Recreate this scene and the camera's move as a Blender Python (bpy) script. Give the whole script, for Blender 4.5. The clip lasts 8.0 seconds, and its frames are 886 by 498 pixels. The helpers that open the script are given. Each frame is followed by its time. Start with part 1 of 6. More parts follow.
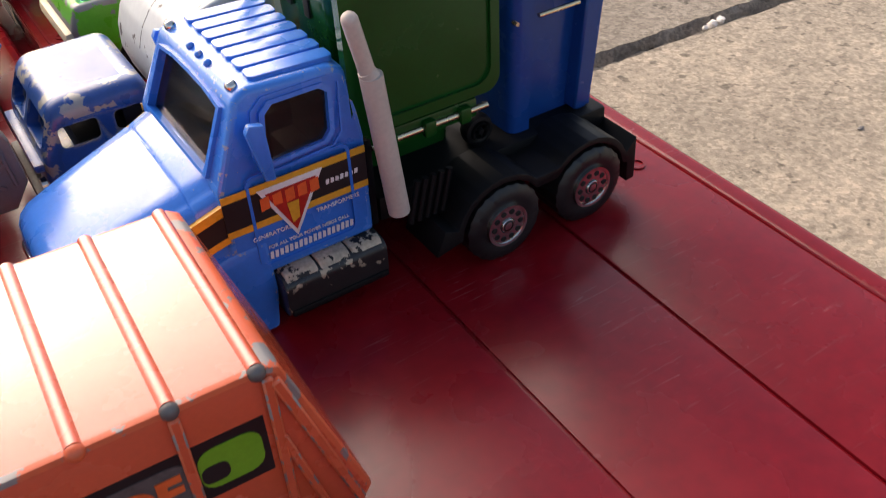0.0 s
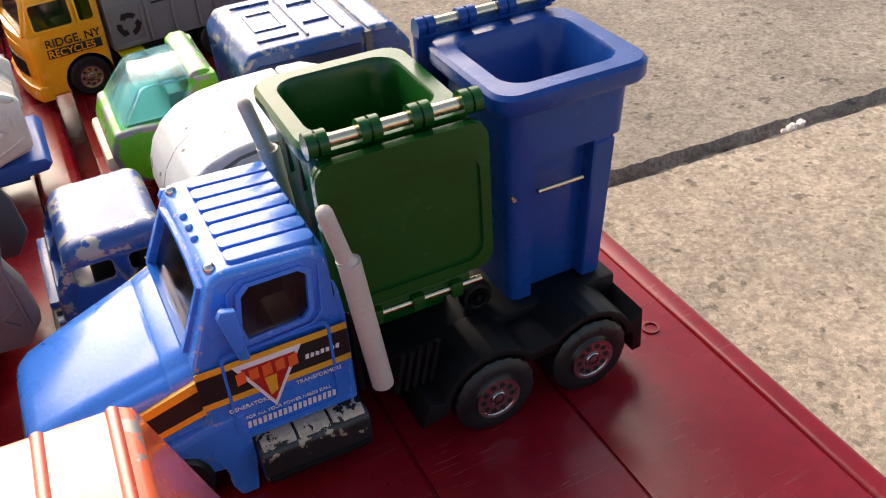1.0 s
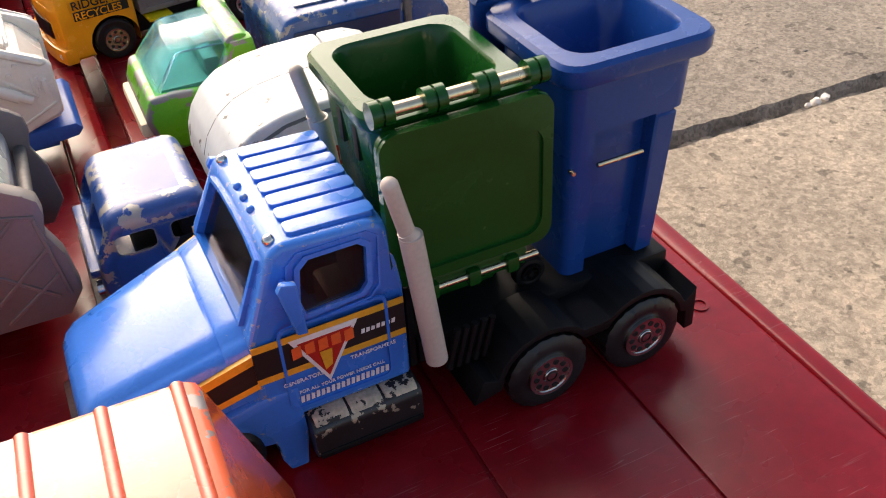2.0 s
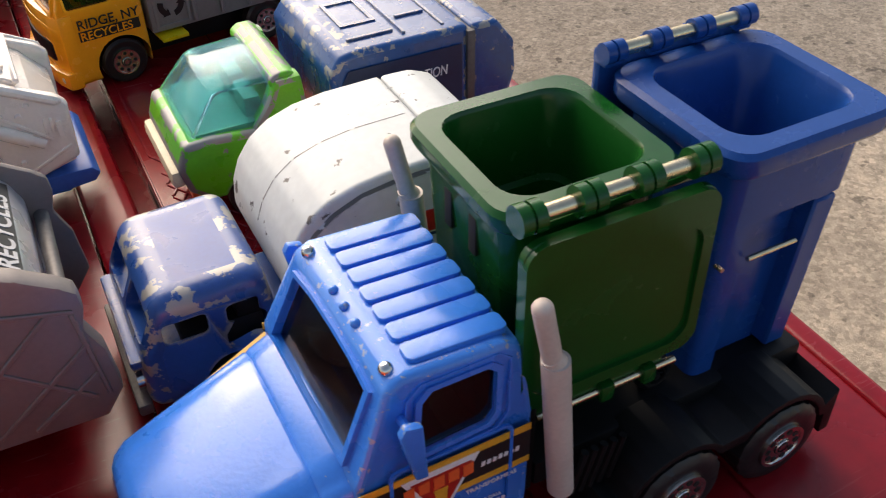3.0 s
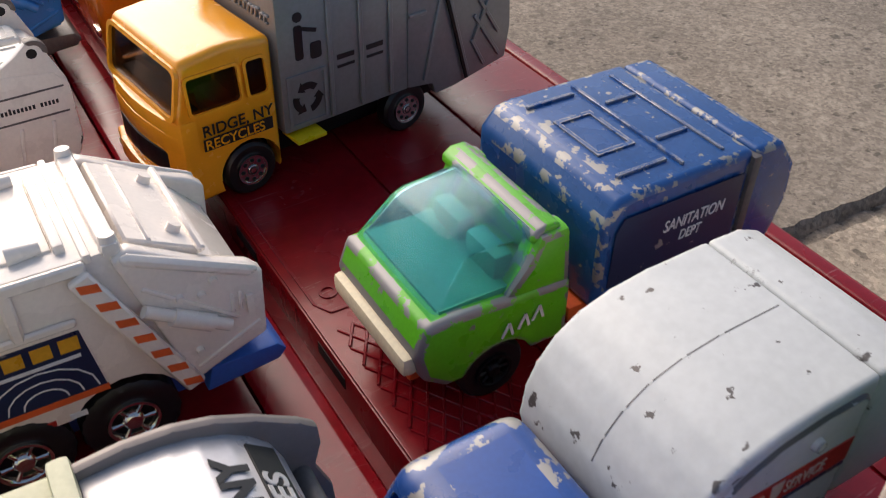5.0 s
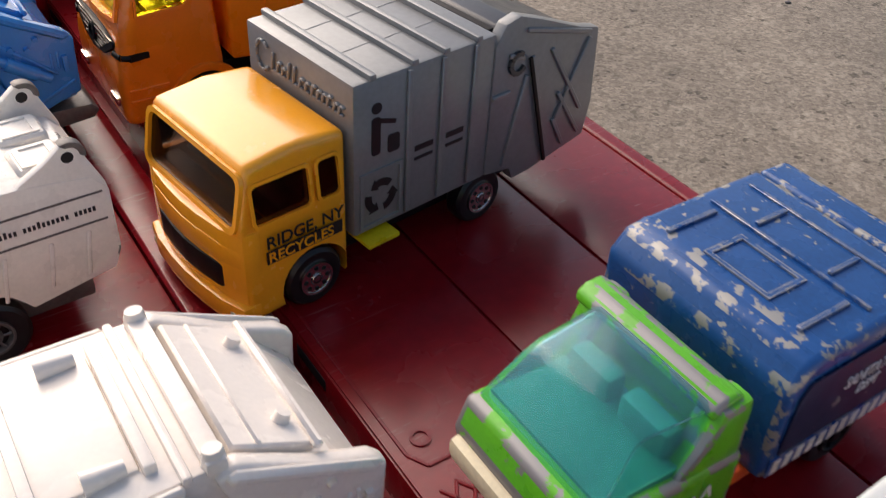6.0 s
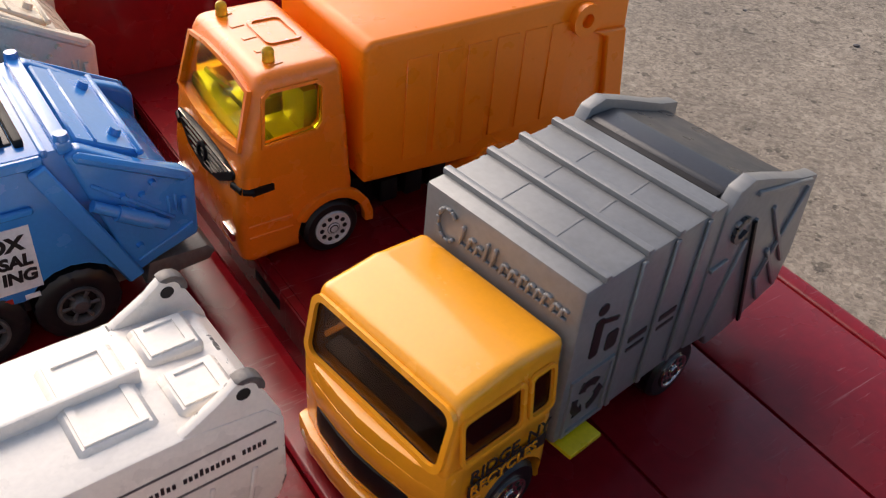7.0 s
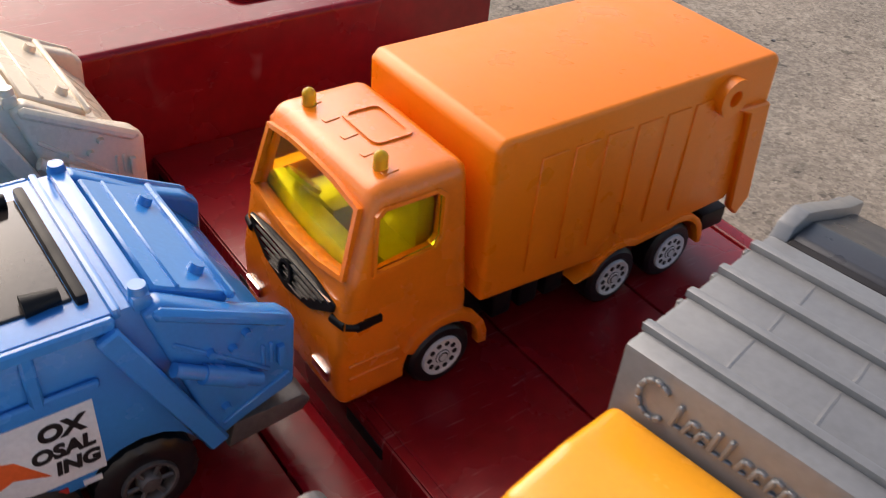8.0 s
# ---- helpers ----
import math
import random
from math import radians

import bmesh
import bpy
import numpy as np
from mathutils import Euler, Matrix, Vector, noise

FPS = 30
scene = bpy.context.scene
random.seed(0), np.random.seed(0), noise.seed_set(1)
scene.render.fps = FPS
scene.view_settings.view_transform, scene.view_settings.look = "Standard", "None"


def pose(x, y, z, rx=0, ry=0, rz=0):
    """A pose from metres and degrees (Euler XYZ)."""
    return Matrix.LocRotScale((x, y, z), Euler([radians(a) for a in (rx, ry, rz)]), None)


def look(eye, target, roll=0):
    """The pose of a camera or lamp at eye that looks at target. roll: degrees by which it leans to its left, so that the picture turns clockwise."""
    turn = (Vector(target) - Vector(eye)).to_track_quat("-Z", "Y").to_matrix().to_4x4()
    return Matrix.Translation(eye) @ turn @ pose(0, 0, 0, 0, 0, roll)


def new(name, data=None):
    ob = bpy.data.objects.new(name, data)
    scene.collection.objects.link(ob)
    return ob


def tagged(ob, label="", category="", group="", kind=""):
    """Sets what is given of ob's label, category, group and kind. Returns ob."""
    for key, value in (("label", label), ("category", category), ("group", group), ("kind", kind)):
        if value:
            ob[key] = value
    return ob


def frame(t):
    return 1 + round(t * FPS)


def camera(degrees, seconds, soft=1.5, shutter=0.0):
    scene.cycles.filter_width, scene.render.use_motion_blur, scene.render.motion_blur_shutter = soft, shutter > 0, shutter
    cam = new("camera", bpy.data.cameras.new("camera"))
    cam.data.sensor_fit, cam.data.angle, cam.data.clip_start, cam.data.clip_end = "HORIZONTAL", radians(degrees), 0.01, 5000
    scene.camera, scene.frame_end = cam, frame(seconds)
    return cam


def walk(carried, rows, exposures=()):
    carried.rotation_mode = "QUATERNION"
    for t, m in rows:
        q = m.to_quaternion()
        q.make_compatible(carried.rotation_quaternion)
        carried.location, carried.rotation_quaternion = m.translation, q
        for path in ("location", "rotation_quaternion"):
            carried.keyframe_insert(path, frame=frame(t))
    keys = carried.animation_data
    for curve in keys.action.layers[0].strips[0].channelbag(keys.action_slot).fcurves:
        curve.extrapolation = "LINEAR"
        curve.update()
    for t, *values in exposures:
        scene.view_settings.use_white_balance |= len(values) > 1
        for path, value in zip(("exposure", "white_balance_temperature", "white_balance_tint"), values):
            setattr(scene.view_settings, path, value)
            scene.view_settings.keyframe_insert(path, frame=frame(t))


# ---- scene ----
cam = camera(52.0, 8.0, 1.0, 0.2)
PATH = [
    (0, (-0.00739, -0.00404, 0.08702), (0.00062, 0.00909, 0.07423), -2.7),
    (0.5, (0.00610, 0.00281, 0.09009), (0.01290, 0.01694, 0.07767), -4.2),
    (1, (0.01171, -0.00151, 0.09902), (0.01821, 0.01320, 0.08714), -4.0),
    (1.2, (0.01124, -0.00017, 0.09985), (0.01762, 0.01461, 0.08799), -3.8),
    (2.3, (0.00497, 0.00978, 0.09769), (0.01136, 0.02382, 0.08496), -2.7),
    (2.5, (0.00554, 0.01845, 0.09764), (0.01209, 0.03231, 0.08479), -2.1),
    (3, (-0.00050, 0.03329, 0.09772), (0.00651, 0.04707, 0.08503), -0.8),
    (3.5, (-0.00975, 0.04693, 0.09382), (-0.00261, 0.06041, 0.08089), -0.4),
    (4, (-0.01750, 0.06687, 0.09543), (-0.01006, 0.08018, 0.08249), -0.5),
    (4.2, (-0.02047, 0.07211, 0.09543), (-0.01292, 0.08527, 0.08241), -0.3),
    (5.3, (-0.02360, 0.10410, 0.09384), (-0.01492, 0.11715, 0.08141), 2.5),
    (5.5, (-0.02498, 0.11032, 0.09359), (-0.01612, 0.12327, 0.08118), 2.9),
    (6, (-0.02538, 0.12924, 0.09421), (-0.01620, 0.14189, 0.08173), 3.9),
    (6.5, (-0.02607, 0.15602, 0.09750), (-0.01682, 0.16854, 0.08495), 5.0),
    (7, (-0.03034, 0.17523, 0.09882), (-0.02094, 0.18760, 0.08622), 5.5),
    (7.5, (-0.03102, 0.19052, 0.09861), (-0.02123, 0.20266, 0.08609), 6.0),
    (8, (-0.03098, 0.21274, 0.09322), (-0.02098, 0.22491, 0.08089), 5.8),
]
EXPOSURES = [(0, 0.5, 7150, 14), (1.2, 0.66, 7250, 14), (2.5, 0.58, 7450, 14), (3.0, 0.28, 7150, 12), (3.5, 0.15, 6750, 11), (4.0, -0.1, 6600, 12), (5.5, 0.03, 6800, 14), (6.0, 0.02, 6800, 14), (6.5, 0.28, 6850, 15), (7.0, 0.08, 6850, 15), (7.5, -0.08, 6850, 15), (8.0, 0.22, 6900, 15)]
walk(cam, [(t, look(eye, target, roll)) for t, eye, target, roll in PATH], EXPOSURES)

# ---- light: open shade under a bright hazy sky ----
SUN_AZ, SUN_EL = -4.0, 37.0            # compass of the sun from +y towards +x, and its height
world = bpy.data.worlds.new("sky")
scene.world = world
world.use_nodes = True
wn = world.node_tree.nodes
sky = wn.new("ShaderNodeTexSky")
sky.sky_type, sky.sun_disc = "NISHITA", False
sky.sun_elevation, sky.sun_rotation = radians(SUN_EL), radians(SUN_AZ)
sky.dust_density = 3.0
wn["Background"].inputs["Strength"].default_value = 0.16
world.node_tree.links.new(sky.outputs[0], wn["Background"].inputs["Color"])
sun = new("sun", bpy.data.lights.new("sun", "SUN"))
sun.data.energy, sun.data.angle, sun.data.color = 2.75, radians(64), (1.0, 0.93, 0.85)
sun.matrix_world = look((math.sin(radians(SUN_AZ)) * math.cos(radians(SUN_EL)), math.cos(radians(SUN_AZ)) * math.cos(radians(SUN_EL)), math.sin(radians(SUN_EL))), (0, 0, 0))

# ---- kit: lengths below are in centimetres ----
CM = 0.01


def mat(name, color, rough=0.4, metal=0.0, vary=0.08, scale=180.0, bump=0.0, bump_scale=600.0, coat=0.0, chip=None, chip_amount=0.0, chip_scale=260.0, edge=0.0):
    """A painted, plastic or metal surface: colour that varies at two scales, fine relief, chips of bare metal."""
    m = bpy.data.materials.new(name)
    m.use_nodes = True
    n, l = m.node_tree.nodes, m.node_tree.links
    b = n["Principled BSDF"]
    b.inputs["Roughness"].default_value, b.inputs["Metallic"].default_value = rough, metal
    b.inputs["Coat Weight"].default_value, b.inputs["Coat Roughness"].default_value = coat, 0.2
    co = n.new("ShaderNodeTexCoord")
    n1, n2 = n.new("ShaderNodeTexNoise"), n.new("ShaderNodeTexNoise")
    n1.inputs["Scale"].default_value, n2.inputs["Scale"].default_value = scale, scale * 9
    n1.inputs["Detail"].default_value = 5
    for q in (n1, n2):
        l.new(co.outputs["Object"], q.inputs["Vector"])
    add = n.new("ShaderNodeMath")
    add.operation = "ADD"
    l.new(n1.outputs["Fac"], add.inputs[0]), l.new(n2.outputs["Fac"], add.inputs[1])
    rng = n.new("ShaderNodeMapRange")
    for k, v in zip(("From Min", "From Max", "To Min", "To Max"), (0.7, 1.3, 1 - vary, 1 + vary)):
        rng.inputs[k].default_value = v
    l.new(add.outputs[0], rng.inputs["Value"])
    mul = n.new("ShaderNodeVectorMath")
    mul.operation = "SCALE"
    mul.inputs[0].default_value = color
    l.new(rng.outputs[0], mul.inputs["Scale"])
    out = mul.outputs[0]
    rr = n.new("ShaderNodeMapRange")
    for k, v in zip(("From Min", "From Max", "To Min", "To Max"), (0.3, 0.7, max(rough - 0.08, 0.03), min(rough + 0.1, 1))):
        rr.inputs[k].default_value = v
    l.new(n1.outputs["Fac"], rr.inputs["Value"])
    rough_out = rr.outputs[0]
    if chip:
        c1 = n.new("ShaderNodeTexNoise")
        c1.inputs["Scale"].default_value, c1.inputs["Detail"].default_value, c1.inputs["Roughness"].default_value = chip_scale, 7, 0.62
        l.new(co.outputs["Object"], c1.inputs["Vector"])
        val = c1.outputs["Fac"]
        if edge:
            geo, bev, dot = n.new("ShaderNodeNewGeometry"), n.new("ShaderNodeBevel"), n.new("ShaderNodeVectorMath")
            bev.samples, bev.inputs["Radius"].default_value, dot.operation = 4, edge * CM, "DOT_PRODUCT"
            l.new(bev.outputs[0], dot.inputs[0]), l.new(geo.outputs["Normal"], dot.inputs[1])
            er = n.new("ShaderNodeMapRange")
            for k, v in zip(("From Min", "From Max", "To Min", "To Max"), (1.0, 0.9, 0.0, 0.22)):
                er.inputs[k].default_value = v
            l.new(dot.outputs["Value"], er.inputs["Value"])
            ea = n.new("ShaderNodeMath")
            ea.operation = "ADD"
            l.new(val, ea.inputs[0]), l.new(er.outputs[0], ea.inputs[1])
            val = ea.outputs[0]
        st = n.new("ShaderNodeMapRange")
        for k, v in zip(("From Min", "From Max"), (1 - chip_amount, 1.012 - chip_amount)):
            st.inputs[k].default_value = v
        l.new(val, st.inputs["Value"])
        mix = n.new("ShaderNodeMix")
        mix.data_type = "RGBA"
        l.new(st.outputs[0], mix.inputs[0]), l.new(out, mix.inputs[6])
        mix.inputs[7].default_value = (*chip, 1)
        out = mix.outputs[2]
        ms = n.new("ShaderNodeMath")
        ms.operation = "MULTIPLY"
        ms.inputs[1].default_value = 0.6
        l.new(st.outputs[0], ms.inputs[0]), l.new(ms.outputs[0], b.inputs["Metallic"])
        mr = n.new("ShaderNodeMix")
        l.new(st.outputs[0], mr.inputs[0]), l.new(rough_out, mr.inputs[2])
        mr.inputs[3].default_value = 0.55
        rough_out = mr.outputs[0]
    l.new(rough_out, b.inputs["Roughness"])
    l.new(out, b.inputs["Base Color"])
    if bump:
        n3, bp = n.new("ShaderNodeTexNoise"), n.new("ShaderNodeBump")
        n3.inputs["Scale"].default_value, n3.inputs["Detail"].default_value = bump_scale, 4
        l.new(co.outputs["Object"], n3.inputs["Vector"])
        bp.inputs["Strength"].default_value, bp.inputs["Distance"].default_value = bump, 0.0003
        l.new(n3.outputs["Fac"], bp.inputs["Height"]), l.new(bp.outputs[0], b.inputs["Normal"])
    return m


def thing(name, label, category, x=0, y=0, z=0, rz=0, group=""):
    """An Empty at the thing's base, in centimetres; its parts lie in its own axes."""
    ob = new(name)
    ob.empty_display_size = 0.005
    ob.matrix_world = pose(x * CM, y * CM, z * CM, 0, 0, rz)
    return tagged(ob, label, category, group)


def part(name, bm, material, parent=None, label="", smooth=True, edge=None):
    bm.normal_update()
    me = bpy.data.meshes.new(name)
    bm.to_mesh(me)
    bm.free()
    me.materials.append(material)
    me.materials.append(edge or material)
    if smooth:
        me.polygons.foreach_set("use_smooth", [True] * len(me.polygons))
        me.set_sharp_from_angle(angle=radians(38))
    ob = new(name, me)
    if parent:
        ob.parent = parent
    return tagged(ob, label)


def rounded(bm, geom_edges, r, seg=2):
    if r > 0:
        bmesh.ops.bevel(bm, geom=geom_edges, offset=r * CM, segments=seg, profile=0.6, affect="EDGES", clamp_overlap=True, material=1)


def box(bm, x0, x1, y0, y1, z0, z1, r=0.0, seg=2):
    made = bmesh.ops.create_cube(bm, size=1.0)["verts"]
    for v in made:
        v.co = Vector(((x0 + x1) / 2 + v.co.x * (x1 - x0), (y0 + y1) / 2 + v.co.y * (y1 - y0), (z0 + z1) / 2 + v.co.z * (z1 - z0))) * CM
    rounded(bm, list({e for v in made for e in v.link_edges}), r, seg)
    return bm


def prism(bm, outline, a0, a1, axis="y", r=0.0, seg=2, shrink=None):
    """A flat outline drawn along an axis from a0 to a1. axis y: the outline is (x, z); x: (y, z); z: (x, y).
    shrink: a function of the outline's point that gives the scale of the third axis there, to taper the form."""
    def put(p, a):
        k = shrink(*p) if shrink else 1.0
        mid = (a0 + a1) / 2
        a = mid + (a - mid) * k
        return Vector({"y": (p[0], a, p[1]), "x": (a, p[0], p[1]), "z": (p[0], p[1], a)}[axis]) * CM
    lo = [bm.verts.new(put(p, a0)) for p in outline]
    hi = [bm.verts.new(put(p, a1)) for p in outline]
    faces = [bm.faces.new(lo), bm.faces.new(hi[::-1])]
    k = len(outline)
    for i in range(k):
        faces.append(bm.faces.new((lo[i], hi[i], hi[(i + 1) % k], lo[(i + 1) % k])))
    bmesh.ops.recalc_face_normals(bm, faces=faces)
    rounded(bm, list({e for f in faces for e in f.edges}), r, seg)
    return bm


def rod(bm, p, q, r, r2=None, seg=14):
    """A round bar from p to q."""
    p, q = Vector(p), Vector(q)
    d = q - p
    m = Matrix.Translation((p + q) / 2 * CM) @ d.to_track_quat("Z", "Y").to_matrix().to_4x4()
    bmesh.ops.create_cone(bm, cap_ends=True, segments=seg, radius1=r * CM, radius2=(r if r2 is None else r2) * CM, depth=d.length * CM, matrix=m)
    return bm


def arc(cx, cz, r, a0, a1, k=8):
    return [(cx + r * math.cos(radians(a0 + (a1 - a0) * i / k)), cz + r * math.sin(radians(a0 + (a1 - a0) * i / k))) for i in range(k + 1)]


def soft_rect(x0, x1, z0, z1, r, k=4):
    """The outline of a rectangle with round corners."""
    return arc(x1 - r, z1 - r, r, 0, 90, k) + arc(x0 + r, z1 - r, r, 90, 180, k) + arc(x0 + r, z0 + r, r, 180, 270, k) + arc(x1 - r, z0 + r, r, 270, 360, k)


def lathe(bm, ring, cx, cy, cz, seg=28):
    """A ring outline of (radius, y) turned round the y axis through the centre."""
    cols = []
    for i in range(seg):
        a = 2 * math.pi * i / seg
        cols.append([bm.verts.new(Vector((cx + r * math.cos(a), cy + y, cz + r * math.sin(a))) * CM) for r, y in ring])
    for i in range(seg):
        a, b = cols[i], cols[(i + 1) % seg]
        for j in range(len(ring) - 1):
            bm.faces.new((a[j], a[j + 1], b[j + 1], b[j]))
    return bm



def bm_new():
    return bmesh.new()


def loft(bm, sections):
    """A skin over closed rings of points, capped at both ends."""
    rings = [[bm.verts.new(Vector(p) * CM) for p in ring] for ring in sections]
    k = len(rings[0])
    faces = [bm.faces.new(rings[0]), bm.faces.new(rings[-1][::-1])]
    for a, b in zip(rings, rings[1:]):
        for i in range(k):
            faces.append(bm.faces.new((a[i], b[i], b[(i + 1) % k], a[(i + 1) % k])))
    bmesh.ops.recalc_face_normals(bm, faces=faces)
    return bm


def plane(o, u, v):
    """A flat drawing board in a thing's axes: (a, b) gives a point."""
    o, u, v = Vector(o), Vector(u).normalized(), Vector(v)
    n = u.cross(v).normalized()
    v = n.cross(u).normalized()
    def at(a, b, h=0.0):
        return o + u * a + v * b + n * h
    at.o, at.u, at.v, at.n = o, u, v, n
    return at


def plate(bm, at, outline, h0, h1, r=0.0, seg=1):
    """A flat piece on a drawing board, from height h0 to h1 over it."""
    lo = [bm.verts.new(at(a, b, h0) * CM) for a, b in outline]
    hi = [bm.verts.new(at(a, b, h1) * CM) for a, b in outline]
    k = len(outline)
    faces = [bm.faces.new(lo), bm.faces.new(hi[::-1])]
    for i in range(k):
        faces.append(bm.faces.new((lo[i], hi[i], hi[(i + 1) % k], lo[(i + 1) % k])))
    bmesh.ops.recalc_face_normals(bm, faces=faces)
    rounded(bm, list({e for f in faces for e in f.edges}), r, seg)
    return bm


def carve(ob, cutters):
    """Cuts each form out of a part: cab rooms, window openings, recesses."""
    for bm in cutters:
        bmesh.ops.recalc_face_normals(bm, faces=bm.faces)
        me = bpy.data.meshes.new("tmp")
        bm.to_mesh(me)
        bm.free()
        tool = bpy.data.objects.new("tmp", me)
        scene.collection.objects.link(tool)
        tool.matrix_world = ob.parent.matrix_world if ob.parent else ob.matrix_world
        ob.matrix_parent_inverse = Matrix()
        md = ob.modifiers.new("cut", "BOOLEAN")
        md.operation, md.solver, md.object = "DIFFERENCE", "EXACT", tool
        dg = bpy.context.evaluated_depsgraph_get()
        dg.update()
        cut = bpy.data.meshes.new_from_object(ob.evaluated_get(dg))
        ob.modifiers.clear()
        old = ob.data
        cut.name = old.name
        ob.data = cut
        bpy.data.objects.remove(tool)
        bpy.data.meshes.remove(old)
        bpy.data.meshes.remove(me)
    ob.data.polygons.foreach_set("use_smooth", [True] * len(ob.data.polygons))
    ob.data.set_sharp_from_angle(angle=radians(38))
    return ob


def pane(name, bm, material, parent, label=""):
    """A clear pane that lets the daylight into its cab."""
    ob = part(name, bm, material, parent, label)
    ob.visible_shadow = False
    return ob


def hoop(bm, at, outer, inner, h0, h1):
    """A frame between two outlines of equal point count."""
    k = len(outer)
    rows = [[bm.verts.new(at(a, b, h) * CM) for a, b in o] for o, h in ((outer, h0), (outer, h1), (inner, h1), (inner, h0))]
    faces = []
    for p, q in zip(rows, rows[1:] + rows[:1]):
        for i in range(k):
            faces.append(bm.faces.new((p[i], q[i], q[(i + 1) % k], p[(i + 1) % k])))
    bmesh.ops.recalc_face_normals(bm, faces=faces)
    return bm


def bar(bm, at, p, q, w, h0, h1, r=0.0):
    """A straight rib from p to q on a drawing board."""
    p, q = Vector(p), Vector(q)
    s = (q - p).normalized() * w / 2
    s = Vector((-s.y, s.x))
    return plate(bm, at, [tuple(p + s), tuple(p - s), tuple(q - s), tuple(q + s)], h0, h1, r)


def letters(name, words, size, at, a, b, material, parent, h=0.012, slant=0.0, stretch=1.0, depth=0.006, weight=0.0):
    """Writing laid on a drawing board, its lower left corner at (a, b)."""
    cu = bpy.data.curves.new(name, "FONT")
    cu.body, cu.size, cu.extrude, cu.shear, cu.offset = words, size * CM, depth * CM, slant, weight * CM
    tmp = bpy.data.objects.new("tmp", cu)
    scene.collection.objects.link(tmp)
    me = bpy.data.meshes.new_from_object(tmp.evaluated_get(bpy.context.evaluated_depsgraph_get()))
    bpy.data.objects.remove(tmp)
    bpy.data.curves.remove(cu)
    rot = Matrix((at.u, at.v, at.n)).transposed().to_4x4()
    me.transform(Matrix.Translation(at(a, b, h) * CM) @ rot @ Matrix.Diagonal((stretch, 1, 1, 1)))
    me.materials.clear()
    me.materials.append(material)
    ob = new(name, me)
    ob.parent = parent
    return ob


def wheel(parent, x, y, z, r, side, tyre_mat, rim_mat, width=0.42, rim=0.56, spokes=8, tread=False, holes=0):
    """A tyre with its rim; y is the outer face, side -1 or 1 the way it looks."""
    s = side
    w = width
    ring = [(0.0005, -0.1 * s), (r * rim * 0.85, -0.1 * s), (r * rim, -0.02 * s), (r * 0.7, 0.0), (r * 0.9, -0.01 * s), (r, -0.07 * s), (r, -(w - 0.06) * s), (r * 0.9, -w * s), (r * 0.3, -w * s)]
    bm = lathe(bm_new(), ring, x, y, z, 80 if tread else 32)
    if tread:
        c = Vector((x, 0, z)) * CM
        for v in bm.verts:
            d = Vector((v.co.x, 0, v.co.z)) - c
            if d.length > r * 0.95 * CM and int(math.degrees(math.atan2(d.z, d.x)) // 9) % 2:
                v.co += d * 0.025
    bmesh.ops.recalc_face_normals(bm, faces=bm.faces)
    tyre = part("tyre", bm, tyre_mat, parent)
    rr = r * rim
    bm = lathe(bm_new(), [(rr * 0.74, -0.09 * s), (rr, -0.03 * s), (rr * 0.98, 0.03 * s), (rr * 0.86, 0.025 * s), (rr * 0.74, -0.05 * s), (rr * 0.74, -0.09 * s)], x, y, z, 28)
    lathe(bm, [(rr * 0.45, -0.09 * s), (rr * 0.42, -0.01 * s), (rr * 0.3, 0.035 * s), (0.0005, 0.04 * s)], x, y, z, 20)
    if holes:
        lathe(bm, [(rr * 0.9, -0.05 * s), (rr * 0.9, 0.01 * s), (0.0005, 0.01 * s)], x, y, z, 28)
        # uncut rim holes: raised near-black discs paint their shade
        dark = bm_new()
        for i in range(holes):
            a = 2 * math.pi * i / holes
            px, pz = x + rr * 0.66 * math.cos(a), z + rr * 0.66 * math.sin(a)
            rod(dark, (px, y - 0.03 * s, pz), (px, y + 0.018 * s, pz), rr * 0.13, seg=10)
        lathe(dark, [(rr * 0.36, 0.0), (rr * 0.36, 0.02 * s), (rr * 0.2, 0.045 * s)], x, y, z, 16)
        bmesh.ops.recalc_face_normals(dark, faces=dark.faces)
        part("rim_hole_shade", dark, HOLE_SHADE, tyre, "near-black discs painting the shade of holes round the hub")
    for i in range(0 if holes else spokes):
        a = 2 * math.pi * i / spokes
        rod(bm, (x + rr * 0.38 * math.cos(a), y - 0.02 * s, z + rr * 0.38 * math.sin(a)), (x + rr * 0.8 * math.cos(a), y - 0.01 * s, z + rr * 0.8 * math.sin(a)), rr * 0.075, rr * 0.1, seg=6)
    bmesh.ops.recalc_face_normals(bm, faces=bm.faces)
    part("rim", bm, rim_mat, tyre)
    return tyre


def wheels(parent, xs, half, z, r, tyre_mat, rim_mat, **kw):
    for x in xs:
        for s in (-1, 1):
            wheel(parent, x, s * half, z, r, s, tyre_mat, rim_mat, **kw)
    bm = bm_new()
    for x in xs:
        rod(bm, (x, -half + 0.15, z), (x, half - 0.15, z), 0.07, seg=8)
    part("axle", bm, tyre_mat, parent)


